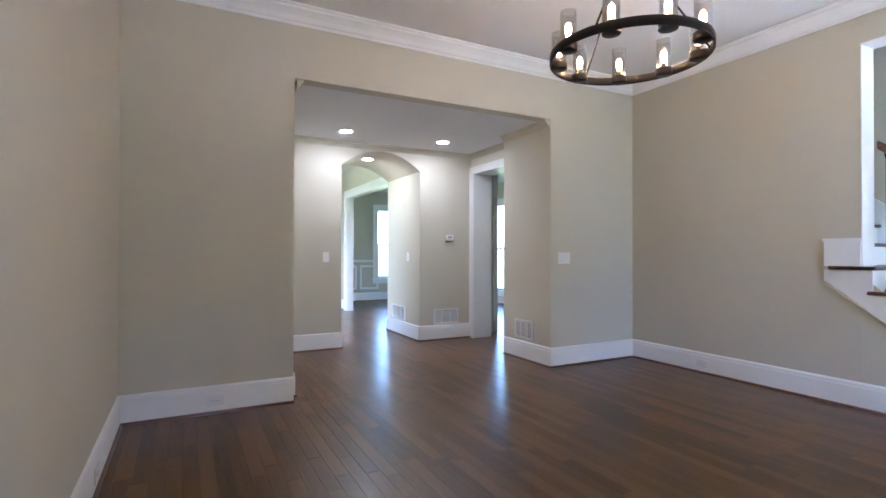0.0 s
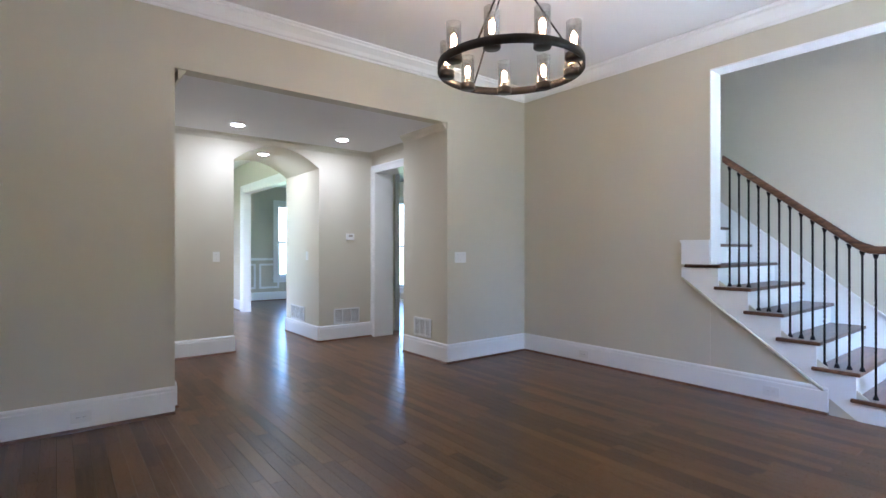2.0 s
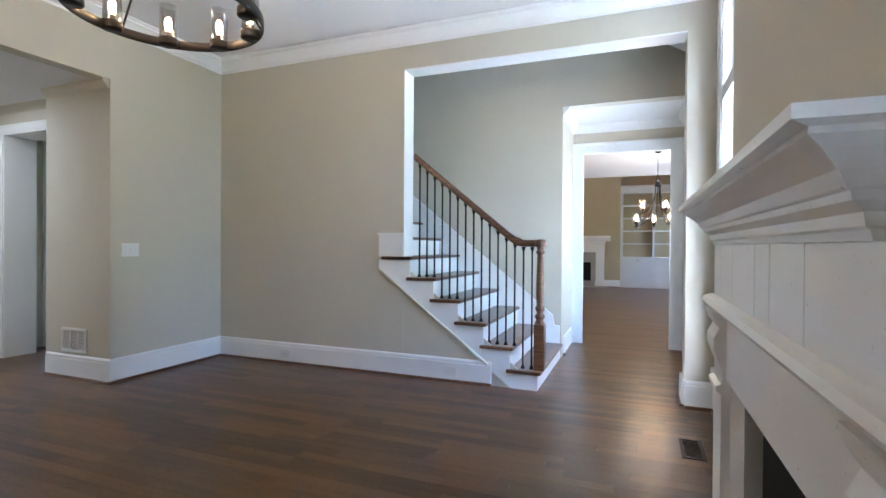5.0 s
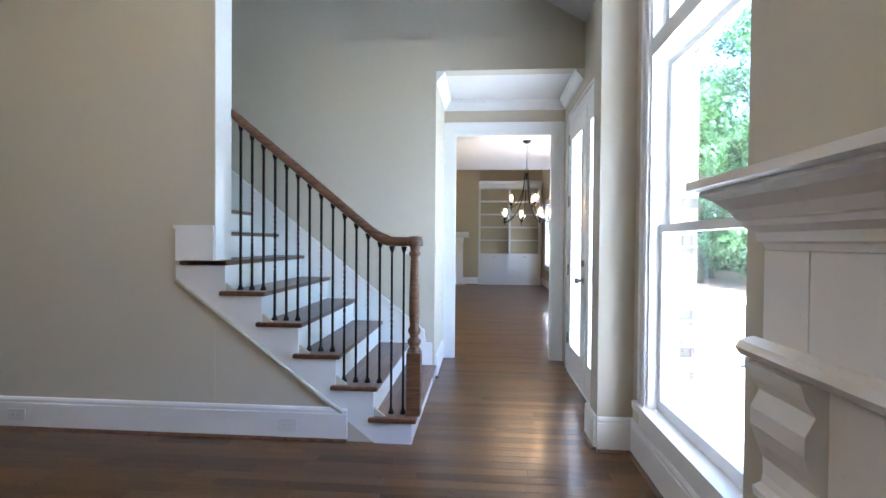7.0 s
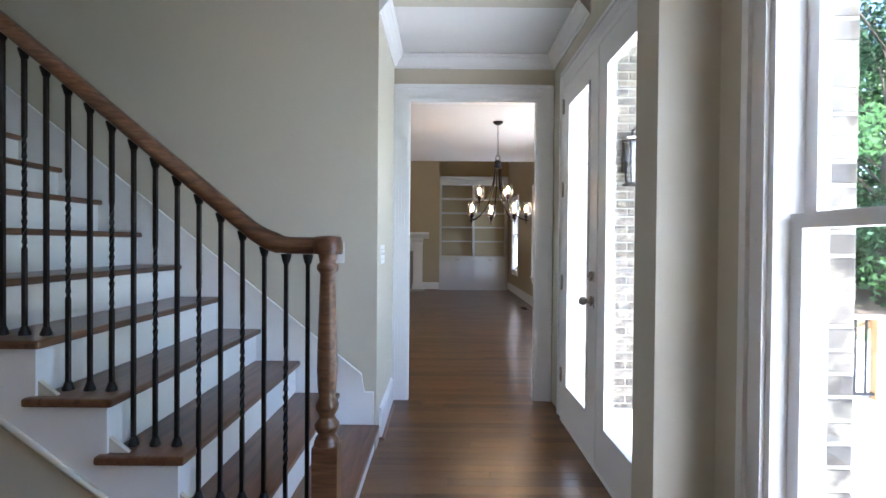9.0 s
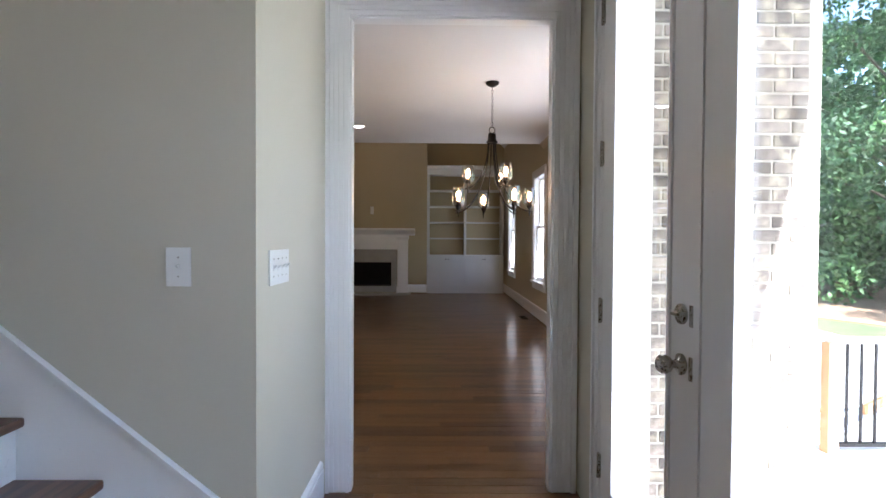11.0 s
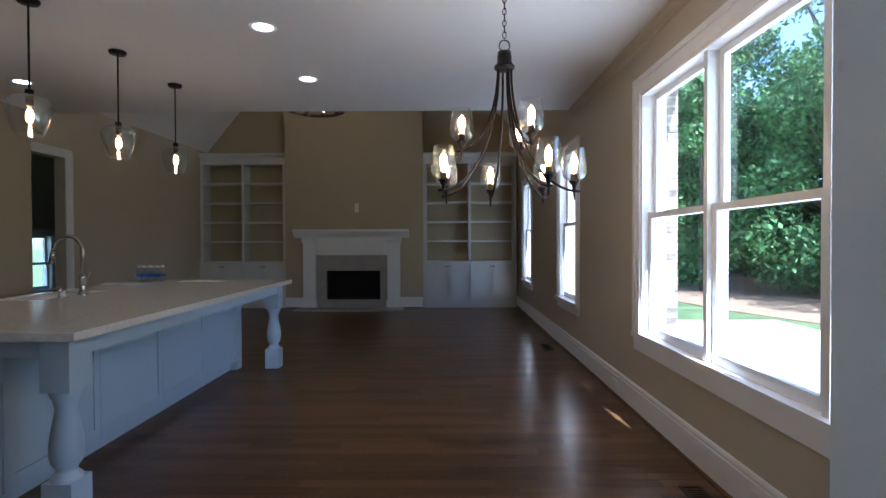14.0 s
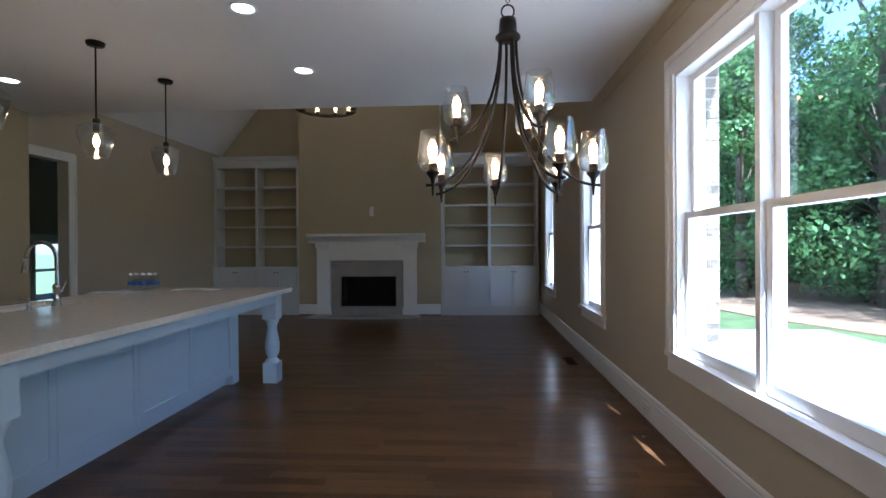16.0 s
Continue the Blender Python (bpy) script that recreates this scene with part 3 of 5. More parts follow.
ground()
structure(Shape().box(0.92, -4, -0.5, 7.4, 17.5, -0.42), "pavement_patio", PATIO, "pale sunlit concrete patio")
structure(Shape().box(0.93, 4.3, -0.42, 2.4, 7.0, -0.03), "pavement_door_step", PATIO, "pale concrete door step")
s = Shape()
pts = []
for i in range(24):
    u = 2 * math.pi * i / 24
    pts.append((12.9 + 5.7 * math.cos(u) + 0.6 * math.sin(3 * u), 25.5 + 13 * math.sin(u) + 0.8 * math.cos(5 * u)))
s.prism(pts, "z", -0.499, -0.47)
structure(s, "ground_straw_bed", STRAW, "bed of brown pine straw under the trees")
# floor slab under the boards
structure(Shape().box(-12.4, -0.6, -0.2, 0.93, 7.2, -0.004).box(-7.2, 7.2, -0.2, 1.84, 17.05, -0.004), "floor_slab", GAP, "dark sub-floor under the boards")
# unseen roof slabs over the house, eaves sized to trim sun at the windows
structure(Shape().box(-5.1, -0.9, 5.55, 1.25, 6.9, 5.7).box(-5.1, 6.9, 5.55, 2.15, 17.4, 5.7).box(0.93, -0.9, 3.55, 1.66, 3.0, 3.65).box(0.93, 3.0, 3.5, 2.17, 7.0, 3.6).box(1.84, 7.0, 3.5, 2.15, 17.3, 3.6), "roof", STONE, "unseen flat grey roof, its eaves sized to cut sunlight")
# long south overhang added out of view, to limit sun in the far room
structure(Shape().box(-12.5, -1.5, 3.1, -7.42, 7.2, 3.2).box(-7.42, -0.75, 3.1, -4.66, 7.2, 3.2).box(-4.66, -0.6, 3.4, 0.93, 4.78, 3.5), "roof_lower", STONE, "unseen flat grey lower roof with a sun-cutting overhang")

# ---- stair ----
RISE, RUN = 0.1935, 0.2415
NOSE = -0.552


def staircase():
    r = root("staircase", (-1.3, 5.4, 0), label="white painted staircase with stained oak treads beside the wall", category="staircase")
    r.matrix_world = Matrix.Identity(4)
    pts = [(NOSE - 0.03, 0)]
    n = 14
    for k in range(n):
        x = NOSE - 0.03 - RUN * k
        pts.append((x, 0.165 + RISE * k - 0.03))
        pts.append((x - RUN, 0.165 + RISE * k - 0.03))
    body = pts[:13] + [(-2.12, pts[12][1]), (-2.12, 1.0), (-1.0, 0.14), (-0.815, 0.0)]
    s = Shape()
    s.prism(body, "y", 4.712, 4.76)
    s.obj("stringer", TRIM, r)
    for k in range(n):
        x = NOSE - 0.03 - RUN * k
        z = 0.165 + RISE * k
        lo = 0 if k == 0 else z - RISE
        y0 = 4.716 if k < 6 else 4.915
        Shape().box(x - 0.02, 4.76 if k < 6 else y0, lo, x - 0.001, 6.055, z - 0.03).obj("riser", TRIM, r)
        y1 = 4.685 if k < 6 else 4.915
        left = x - RUN - 0.03
        s = Shape()
        s.box(left if k < 5 else (x - RUN - 0.01), y1, z - 0.03, x + 0.03, 6.055, z, bevel=0.009)
        if k == 5:
            s.box(left - 0.02, 4.685, z - 0.03, x + 0.02, 4.715, z, bevel=0.009)
        s.obj("tread", TREAD, r)
    # skirt along the back wall
    s = Shape()
    sl = RISE / RUN
    s.prism([(-0.59, 0), (-0.59, 0.36), (-0.645, 0.36), (-0.665, 0.45), (-4.4, 0.45 + 3.735 * sl), (-4.4, 0)], "y", 6.056, 6.079)
    s.prism([(-0.655, 0.437), (-0.66, 0.477), (-4.4, 0.477 + 3.735 * sl), (-4.4, 0.437 + 3.735 * sl)], "y", 6.045, 6.056)
    s.prism([(-0.657, 0.463), (-0.66, 0.477), (-4.4, 0.477 + 3.735 * sl), (-4.4, 0.463 + 3.735 * sl)], "y", 6.032, 6.045)
    s.obj("skirt", TRIM, r)
    # block and edge moulding on the room's side
    s = Shape()
    s.box(-2.115, 4.700, 1.13, -1.862, 4.719, 1.345)
    s.box(-2.125, 4.692, 1.335, -1.862, 4.7185, 1.358)
    s.obj("stringer_block", TRIM, r)
    s = Shape()
    s.prism([(-1.88, 0.0), (-0.62, 0.0), (-0.62, 0.06), (-1.88, 1.06)], "y", 4.722, 4.74)
    s.obj("panel_below", WALL, r)
    s = Shape()
    s.tube([(-2.115, 4.708, 1.0), (-1.02, 4.708, 0.185)], 0.012, 8)
    s.obj("edge_moulding", WALL, r)
    return r


staircase()


def newel(x, y):
    r = root("newel_post", (x, y, 0.165), label="turned dark-stained oak newel post on the bottom tread", category="newel post")
    Shape().box(-0.045, -0.045, 0, 0.045, 0.045, 0.40, bevel=0.006).obj("newel_base", RAILW, r)
    prof = [(0.046, 0.40), (0.040, 0.42), (0.030, 0.435), (0.042, 0.455), (0.044, 0.47), (0.030, 0.49), (0.027, 0.50), (0.040, 0.525), (0.041, 0.54), (0.029, 0.565), (0.033, 0.60),
            (0.036, 0.66), (0.033, 0.80), (0.029, 0.92), (0.026, 1.0), (0.038, 1.015), (0.038, 1.03), (0.028, 1.04), (0.034, 1.07), (0.050, 1.085), (0.052, 1.11), (0.046, 1.13), (0.0, 1.135)]
    Shape().lathe(prof, 24).obj("newel_shaft", RAILW, r)
    return r


newel(-0.578, 4.785)


def rail_z(x):
    """Height of the handrail's middle over the stair."""
    d = max(0.0, -0.70 - x)
    bend = 0.16
    return 1.262 + (0.5 * d * d / bend if d < bend else d - bend / 2) * 0.823


def handrail():
    s = Shape()
    pts = [(-0.575 - 0.02 * i, 4.785) for i in range(62)]
    prof = [(-0.030, -0.018), (-0.031, 0.0), (-0.026, 0.02), (-0.012, 0.031), (0.012, 0.031), (0.026, 0.02), (0.031, 0.0), (0.030, -0.018), (0.018, -0.028), (-0.018, -0.028)]
    rings = []
    for x, y in pts:
        if x < -1.785:
            break
        rings.append([s.bm.verts.new((x, y + p, rail_z(x) + q * (1.0 if x > -0.75 else 1.2))) for p, q in prof])
    for a, b in zip(rings, rings[1:]):
        for i in range(len(prof)):
            s.bm.faces.new((a[i], a[(i + 1) % len(prof)], b[(i + 1) % len(prof)], b[i])).smooth = True
    s.bm.faces.new(rings[0])
    s.bm.faces.new(rings[-1][::-1])
    s.lathe([(0.05, -0.028), (0.054, -0.01), (0.052, 0.018), (0.03, 0.033), (0.0, 0.035)], 20, (-0.578, 4.785, 1.262))
    ob = s.obj("handrail", RAILW, label="curved dark-stained oak handrail over iron balusters", category="handrail")
    return ob


handrail()


def baluster(x, i):
    k = int((NOSE - 0.0 - x) // RUN)
    z = 0.165 + RISE * k
    top = rail_z(x) - 0.03
    s = Shape()
    w = 0.0065
    twist = i % 2 == 1
    z0 = z + 0.001
    n = 40 if twist else 2
    rings = []
    for j in range(n + 1):
        u = j / n
        zz = z0 + (top - z0) * u
        ang = math.pi / 4
        if twist:
            ang += 2 * math.pi * 3 * min(1, max(0, (u - 0.3) / 0.4))
        rings.append([s.bm.verts.new((x + w * 1.414 * math.cos(ang + math.pi / 2 * c), 4.785 + w * 1.414 * math.sin(ang + math.pi / 2 * c), zz)) for c in range(4)])
    for a, b in zip(rings, rings[1:]):
        for c in range(4):
            s.bm.faces.new((a[c], a[(c + 1) % 4], b[(c + 1) % 4], b[c]))
    s.lathe([(0.019, 0), (0.019, 0.008), (0.014, 0.02), (0.011, 0.03), (0.0, 0.031)], 8, (x, 4.785, z0))
    s.lathe([(0.0, -0.035), (0.011, -0.034), (0.015, -0.02), (0.019, -0.006), (0.019, 0.0)], 8, (x, 4.785, top))
    return s.obj("baluster", IRON, label="black wrought-iron stair baluster under the handrail", category="baluster", group="stair balusters")


for i in range(15):
    baluster(-0.648 - 0.0768 * i, i)


# ---- fireplaces ----
def fireplace_living():
    r = root("fireplace", (0.62, 2.1, 0), label="white painted panelled fireplace with a deep moulded mantel shelf", category="fireplace")
    r.matrix_world = Matrix.Identity(4)
    y0, y1 = 1.26, 2.95
    # shelf of stacked mouldings
    prof = [(0.618, 1.25), (0.505, 1.25), (0.500, 1.265), (0.492, 1.27), (0.488, 1.29), (0.47, 1.305), (0.466, 1.318), (0.46, 1.322), (0.446, 1.345), (0.42, 1.37), (0.398, 1.385), (0.40, 1.395), (0.375, 1.40), (0.375, 1.42), (0.618, 1.42)]
    bm = Shape()
    ring = []
    for o, z in prof:
        e = 0.618 - o
        ring.append([(o, 1.465 - e, z), (o, 2.77 + e, z)])
    va = [bm.bm.verts.new(p[0]) for p in ring]
    vb = [bm.bm.verts.new(p[1]) for p in ring]
    n = len(prof)
    for i in range(n):
        j = (i + 1) % n
        bm.bm.faces.new((va[i], va[j], vb[j], vb[i]))
    # the ends, carried back to the wall
    wa = [bm.bm.verts.new((0.618, p[0][1], p[0][2])) for p in ring]
    wb = [bm.bm.verts.new((0.618, p[1][1], p[1][2])) for p in ring]
    for i in range(n - 1):
        for v, w in ((va, wa), (vb, wb)):
            try:
                bm.bm.faces.new((v[i], v[i + 1], w[i + 1], w[i]))
            except ValueError:
                pass
    bm.obj("mantel_shelf", TRIM, r)
    # frieze of upright boards
    a = 1.215
    widths = [0.46, 0.28, 0.17, 0.35, 0.26, 0.165]
    for w in widths:
        Shape().box(0.51, a + 0.0015, 1.03, 0.619, a + w - 0.0015, 1.25, bevel=0.0025).obj("board", TRIM, r)
        a += w
    s = Shape()
    run(s, [(0, 0), (0.015, 0.002), (0.035, 0.012), (0.045, 0.028), (0.035, 0.045), (0.015, 0.052), (0, 0.055)], "x", -1, 0.51, 1.17, 2.935, 0.985)
    s.obj("moulding", TRIM, r)
    for e0, e1 in ((1.20, 1.38), (2.70, 2.90)):
        s = Shape()
        s.prism([(0.619, 0.003), (0.49, 0.003), (0.49, 0.12), (0.512, 0.135), (0.512, 0.66), (0.495, 0.67), (0.492, 0.69), (0.512, 0.70), (0.516, 0.72), (0.515, 0.76), (0.498, 0.80), (0.485, 0.84), (0.485, 0.88), (0.505, 0.92), (0.485, 0.95), (0.475, 0.985), (0.619, 0.985)], "y", e0, e1)
        s.obj("pilaster", TRIM, r)
    s = Shape()
    s.box(0.53, 1.38, 0.72, 0.619, 2.70, 1.03)
    s.obj("frieze", TRIM, r)
    s = Shape()
    Shape().box(0.545, 1.38, 0.003, 0.619, 1.60, 0.72).obj("surround", MARBLE, r)
    Shape().box(0.545, 2.43, 0.003, 0.619, 2.70, 0.72).obj("surround", MARBLE, r)
    s = Shape()
    s.box(0.60, 1.60, 0.003, 0.6195, 2.43, 0.72).box(0.62, 1.57, 0.003, 0.75, 2.63, 0.70)
    s.obj("firebox", SOOT, r)
    return r


fireplace_living()


def fireplace_den():
    r = root("fireplace", (-1.68, 16.5, 0), label="white painted fireplace with a pale stone surround", category="fireplace")
    r.matrix_world = Matrix.Identity(4)
    f = 16.497
    s = Shape()
    s.prism([(f, 1.40), (16.44, 1.40), (16.43, 1.43), (16.39, 1.46), (16.36, 1.50), (16.33, 1.52), (16.33, 1.57), (f, 1.57)], "x", -2.83, -0.55)
    s.obj("mantel_shelf", TRIM, r)
    s = Shape()
    s.box(-2.62, 16.415, 1.06, -0.74, f, 1.40).box(-2.36, 16.405, 1.12, -1.0, 16.415, 1.34)
    s.obj("frieze", TRIM, r)
    for a, b in ((-2.66, -2.37), (-0.99, -0.70)):
        s = Shape()
        s.box(a, 16.38, 0.003, b, f, 0.16).box(a + 0.02, 16.40, 0.16, b - 0.02, f, 1.36).box(a + 0.05, 16.392, 0.25, b - 0.05, 16.40, 1.0)
        s.prism([(f, 1.30), (16.39, 1.30), (16.36, 1.36), (16.36, 1.40), (f, 1.40)], "x", a, b)
        s.obj("pilaster", TRIM, r)
    s = Shape()
    s.box(-2.37, 16.45, 0.03, -2.2, f, 1.06).box(-1.12, 16.45, 0.03, -0.99, f, 1.06).box(-2.2, 16.45, 0.75, -1.12, f, 1.06).box(-2.2, 16.45, 0.03, -1.12, f, 0.17)
    s.obj("surround", STONE, r)
    Shape().box(-2.72, 15.98, 0.002, -0.64, 16.36, 0.03, bevel=0.004).obj("hearth", STONE, r)
    s = Shape()
    s.box(-2.195, 16.86, 0.175, -1.125, 16.89, 0.745).box(-2.195, 16.52, 0.172, -1.125, 16.86, 0.178)
    s.box(-2.195, 16.53, 0.18, -2.16, 16.86, 0.74).box(-1.16, 16.53, 0.18, -1.125, 16.86, 0.74)
    s.obj("firebox", SOOT, r)
    return r


fireplace_den()


# ---- built-in shelves of the den ----
def bookcase(x0, x1):
    r = root("built_in_bookcase", (x0, 16.5, 0), label="white built-in bookcase with empty shelves over cupboards", category="bookcase", group="built-in bookcases")
    w = x1 - x0
    s = Shape()
    # Back toned darker than the shelves: recess shade put into its colour.
    Shape().box(0.001, 0.385, 0.93, w - 0.001, 0.3985, 2.95).obj("back_panel", KWALL, r)
    for a in (0.001, w / 2 - 0.025, w - 0.061):
        s.box(a, 0.06, 0.93, a + 0.06 if a != w / 2 - 0.025 else a + 0.05, 0.384, 2.95)
    s.box(0.001, 0.05, 2.88, w - 0.001, 0.399, 3.02)
    s.prism([(0.06, 3.02), (0.03, 3.03), (0.0, 3.08), (0.0, 3.1), (0.399, 3.1), (0.399, 3.02)], "x", -0.01 + 0.011, w - 0.001)
    s.obj("bookcase_body", SHELFW, r)
    for z in (1.33, 1.72, 2.11, 2.50):
        for a, b in ((0.061, w / 2 - 0.025), (w / 2 + 0.025, w - 0.061)):
            Shape().box(a, 0.08, z - 0.018, b, 0.384, z + 0.018).obj("shelf", SHELFW, r)
    s = Shape()
    s.box(0.001, 0.03, 0.001, w - 0.001, 0.399, 0.10).box(0.001, 0.07, 0.10, w - 0.001, 0.399, 0.90).box(0.001, 0.02, 0.10, 0.042, 0.07, 0.90).box(w - 0.042, 0.02, 0.10, w - 0.001, 0.07, 0.90).box(0.042, 0.02, 0.10, w - 0.042, 0.07, 0.135).box(0.042, 0.02, 0.875, w - 0.042, 0.07, 0.90).box(0.001, 0.0, 0.90, w - 0.001, 0.399, 0.93)
    s.obj("cupboard_body", SHELFW, r)
    n = 4
    dw = (w - 0.08) / n
    for i in range(n):
        a = 0.04 + dw * i
        s = Shape()
        s.box(a + 0.010, -0.002, 0.13, a + 0.06, 0.0195, 0.88).box(a + dw - 0.06, -0.002, 0.13, a + dw - 0.010, 0.0195, 0.88)
        s.box(a + 0.06, -0.002, 0.13, a + dw - 0.06, 0.0195, 0.20).box(a + 0.06, -0.002, 0.81, a + dw - 0.06, 0.0195, 0.88)
        s.box(a + 0.06, 0.014, 0.20, a + dw - 0.06, 0.0195, 0.81)
        d = s.obj("door", SHELFW, r)
        kx = a + dw - 0.03 if i % 2 == 0 else a + 0.03
        Shape().box(kx - 0.012, -0.024, 0.82, kx + 0.012, -0.003, 0.84, bevel=0.004).obj("handle", IRON, d)
    return r


bookcase(-0.265, 1.60)
bookcase(-4.75, -3.03)


# ---- kitchen island ----
def turned_leg(r, x, y):
    s = Shape()
    w = 0.07
    s.box(x - w, y - w, 0.62, x + w, y + w, 0.868, bevel=0.003)
    s.box(x - w, y - w, 0.002, x + w, y + w, 0.20, bevel=0.003)
    prof = [(0.068, 0.20), (0.064, 0.215), (0.045, 0.235), (0.043, 0.25), (0.062, 0.275), (0.070, 0.32), (0.0705, 0.37), (0.062, 0.43), (0.048, 0.50), (0.044, 0.535), (0.052, 0.575), (0.066, 0.60), (0.069, 0.62)]
    s.lathe(prof, 24, (x, y, 0))
    s.obj("leg", ISLAND, r)


def island():
    r = root("kitchen_island", (-2.3, 10.3, 0), label="long pale grey kitchen island with turned legs and a quartz top", category="kitchen island")
    r.matrix_world = Matrix.Identity(4)
    r.matrix_world = Matrix.Translation((-1.5, 10.3, 0)) @ Matrix.Rotation(radians(0.4), 4, "Z") @ Matrix.Translation((1.5, -10.3, 0))
    x0, x1, y0, y1 = -3.05, -1.455, 8.80, 11.95
    s = Shape()
    for a, b, c, d in ((x0, y0, x1, 10.05), (x0, 10.75, x1, y1), (-2.62, 10.05, x1, 10.75), (x0, 10.05, -2.98, 10.75)):
        s.box(a, b, 0.875, c, d, 0.915)
    s.obj("worktop", QUARTZ, r)
    s = Shape()
    s.box(x0 + 0.03, y0 + 0.10, 0.78, x1 - 0.23, y0 + 0.125, 0.874).box(x1 - 0.115, y0 + 0.23, 0.78, x1 - 0.09, y1 - 0.205, 0.874).box(x0 + 0.03, y1 - 0.10, 0.78, x1 - 0.23, y1 - 0.075, 0.874)
    s.obj("apron", ISLAND, r)
    for y in (y0 + 0.155, y1 - 0.13):
        turned_leg(r, x1 - 0.155, y)
    bx = -1.95
    s = Shape()
    s.box(-3.0, 8.98, 0.09, bx - 0.014, 10.0, 0.874).box(-3.0, 10.8, 0.09, bx - 0.014, 11.80, 0.874).box(-2.5, 10.0, 0.09, bx - 0.014, 10.8, 0.874).box(-2.96, 9.03, 0.002, bx - 0.07, 11.75, 0.09)
    s.box(bx - 0.08, 11.70, 0.002, bx, 11.82, 0.874)
    s.obj("island_body", ISLAND, r)
    for i in range(4):
        a = 9.0 + 0.675 * i
        b = a + 0.675
        s = Shape()
        s.box(bx - 0.013, a + 0.002, 0.095, bx, a + 0.05, 0.77).box(bx - 0.013, b - 0.05, 0.095, bx, b - 0.002, 0.77)
        s.box(bx - 0.013, a + 0.05, 0.70, bx, b - 0.05, 0.77).box(bx - 0.013, a + 0.05, 0.095, bx, b - 0.05, 0.17)
        s.box(bx - 0.013, a + 0.05, 0.17, bx - 0.008, b - 0.05, 0.70)
        s.obj("panel", ISLAND, r)
    s = Shape()
    s.box(-2.90, 8.966, 0.10, -2.05, 8.979, 0.76)
    s.obj("panel", ISLAND, r)
    s = Shape()
    s.box(-2.97, 10.06, 0.66, -2.63, 10.74, 0.67).box(-2.979, 10.052, 0.66, -2.965, 10.748, 0.89).box(-2.635, 10.052, 0.66, -2.621, 10.748, 0.89).box(-2.965, 10.052, 0.66, -2.635, 10.066, 0.89).box(-2.965, 10.734, 0.66, -2.635, 10.748, 0.89)
    s.obj("sink", PLATE, r)
    return r


island()


def faucet():
    r = root("faucet", (-2.585, 10.40, 0.916), label="polished nickel gooseneck tap on the island top", category="faucet")
    pts = [(0, 0, 0.05), (0, 0, 0.30)]
    for i in range(1, 13):
        u = math.pi * i / 12
        pts.append((-0.10 + 0.10 * math.cos(u), 0, 0.30 + 0.10 * math.sin(u)))
    s = Shape().lathe([(0.028, 0), (0.028, 0.012), (0.02, 0.02), (0.019, 0.10), (0.024, 0.105), (0.022, 0.13), (0.012, 0.14), (0.0, 0.141)], 20)
    s.tube(pts, 0.012, 12)
    s.obj("spout", CHROME, r)
    Shape().tube([(-0.20, 0, 0.30), (-0.205, 0, 0.27), (-0.215, 0, 0.21)], 0.017, 12).obj("spray_head", CHROME, r)
    Shape().tube([(0, 0.015, 0.085), (0, 0.045, 0.09), (0.0, 0.06, 0.125), (0, 0.085, 0.16)], 0.006, 8).obj("lever", CHROME, r)
    r.scale = (1.12, 1.12, 1.12)
    return r


faucet()
r = root("soap_dispenser", (-2.585, 10.18, 0.916), label="polished nickel soap dispenser on the island top", category="dispenser")
Shape().lathe([(0.02, 0), (0.02, 0.006), (0.013, 0.012), (0.012, 0.04), (0.018, 0.045), (0.018, 0.055), (0.008, 0.06), (0.007, 0.075), (0.0, 0.076)], 16).tube([(0, 0, 0.068), (-0.06, 0, 0.072), (-0.075, 0, 0.062)], 0.005, 8).obj("dispenser_pump", CHROME, r)


def bottle(x, y):
    r = root("water_bottle", (x, y, 0.916), label="small clear plastic water bottle with a blue label", category="bottle", group="water bottles")
    Shape().lathe([(0.0, 0.001), (0.028, 0.002), (0.030, 0.01), (0.030, 0.10), (0.024, 0.12), (0.012, 0.14), (0.012, 0.15)], 14).obj("bottle_body", PETG, r)
    Shape().lathe([(0.0308, 0.055), (0.0308, 0.082)], 14).obj("bottle_label", BLUE, r)
    Shape().lathe([(0.014, 0.148), (0.014, 0.165), (0.0, 0.166)], 12).obj("cap", PLATE, r)
    return r


for i in range(4):
    for j in range(2):
        bottle(-2.90 + 0.066 * i, 11.60 + 0.07 * j)
for x, y, a, w, h in ((-3.0, 11.45, 20, 0.30, 0.22), (-2.86, 11.40, -8, 0.28, 0.21), (-2.40, 11.72, 12, 0.28, 0.2), (-2.2, 11.70, -20, 0.22, 0.16)):
    s = Shape().box(-w / 2, -h / 2, 0, w / 2, h / 2, 0.002)
    ob = s.obj("paper_sheet", PAPER, label="loose printed paper sheet lying on the island top", category="paper", group="loose papers")
    ob.matrix_world = pose(x, y, 0.9165, 0, 0, a)


# ---- lamps ----
def bulb_profile(k=1.0):
    return [(0.010 * k, 0.0), (0.012 * k, 0.02 * k), (0.022 * k, 0.05 * k), (0.025 * k, 0.075 * k), (0.020 * k, 0.10 * k), (0.008 * k, 0.115 * k), (0.0, 0.117 * k)]


def bulb(r, x, y, z, k=1.0, down=False, core_glow=None):
    """A filament bulb: an amber glass envelope round a glowing core."""
    sign = -1 if down else 1
    Shape().lathe([(a, sign * b) for a, b in bulb_profile(k)], 16, (x, y, z)).obj("bulb", ENVELOPE, r).visible_shadow = False
    core = [(0.005, 0.020), (0.013, 0.032), (0.018, 0.055), (0.018, 0.077), (0.011, 0.095), (0.0, 0.100)]
    Shape().lathe([(a * k, sign * b * k) for a, b in core], 12, (x, y, z)).obj("filament", core_glow or BULB, r)


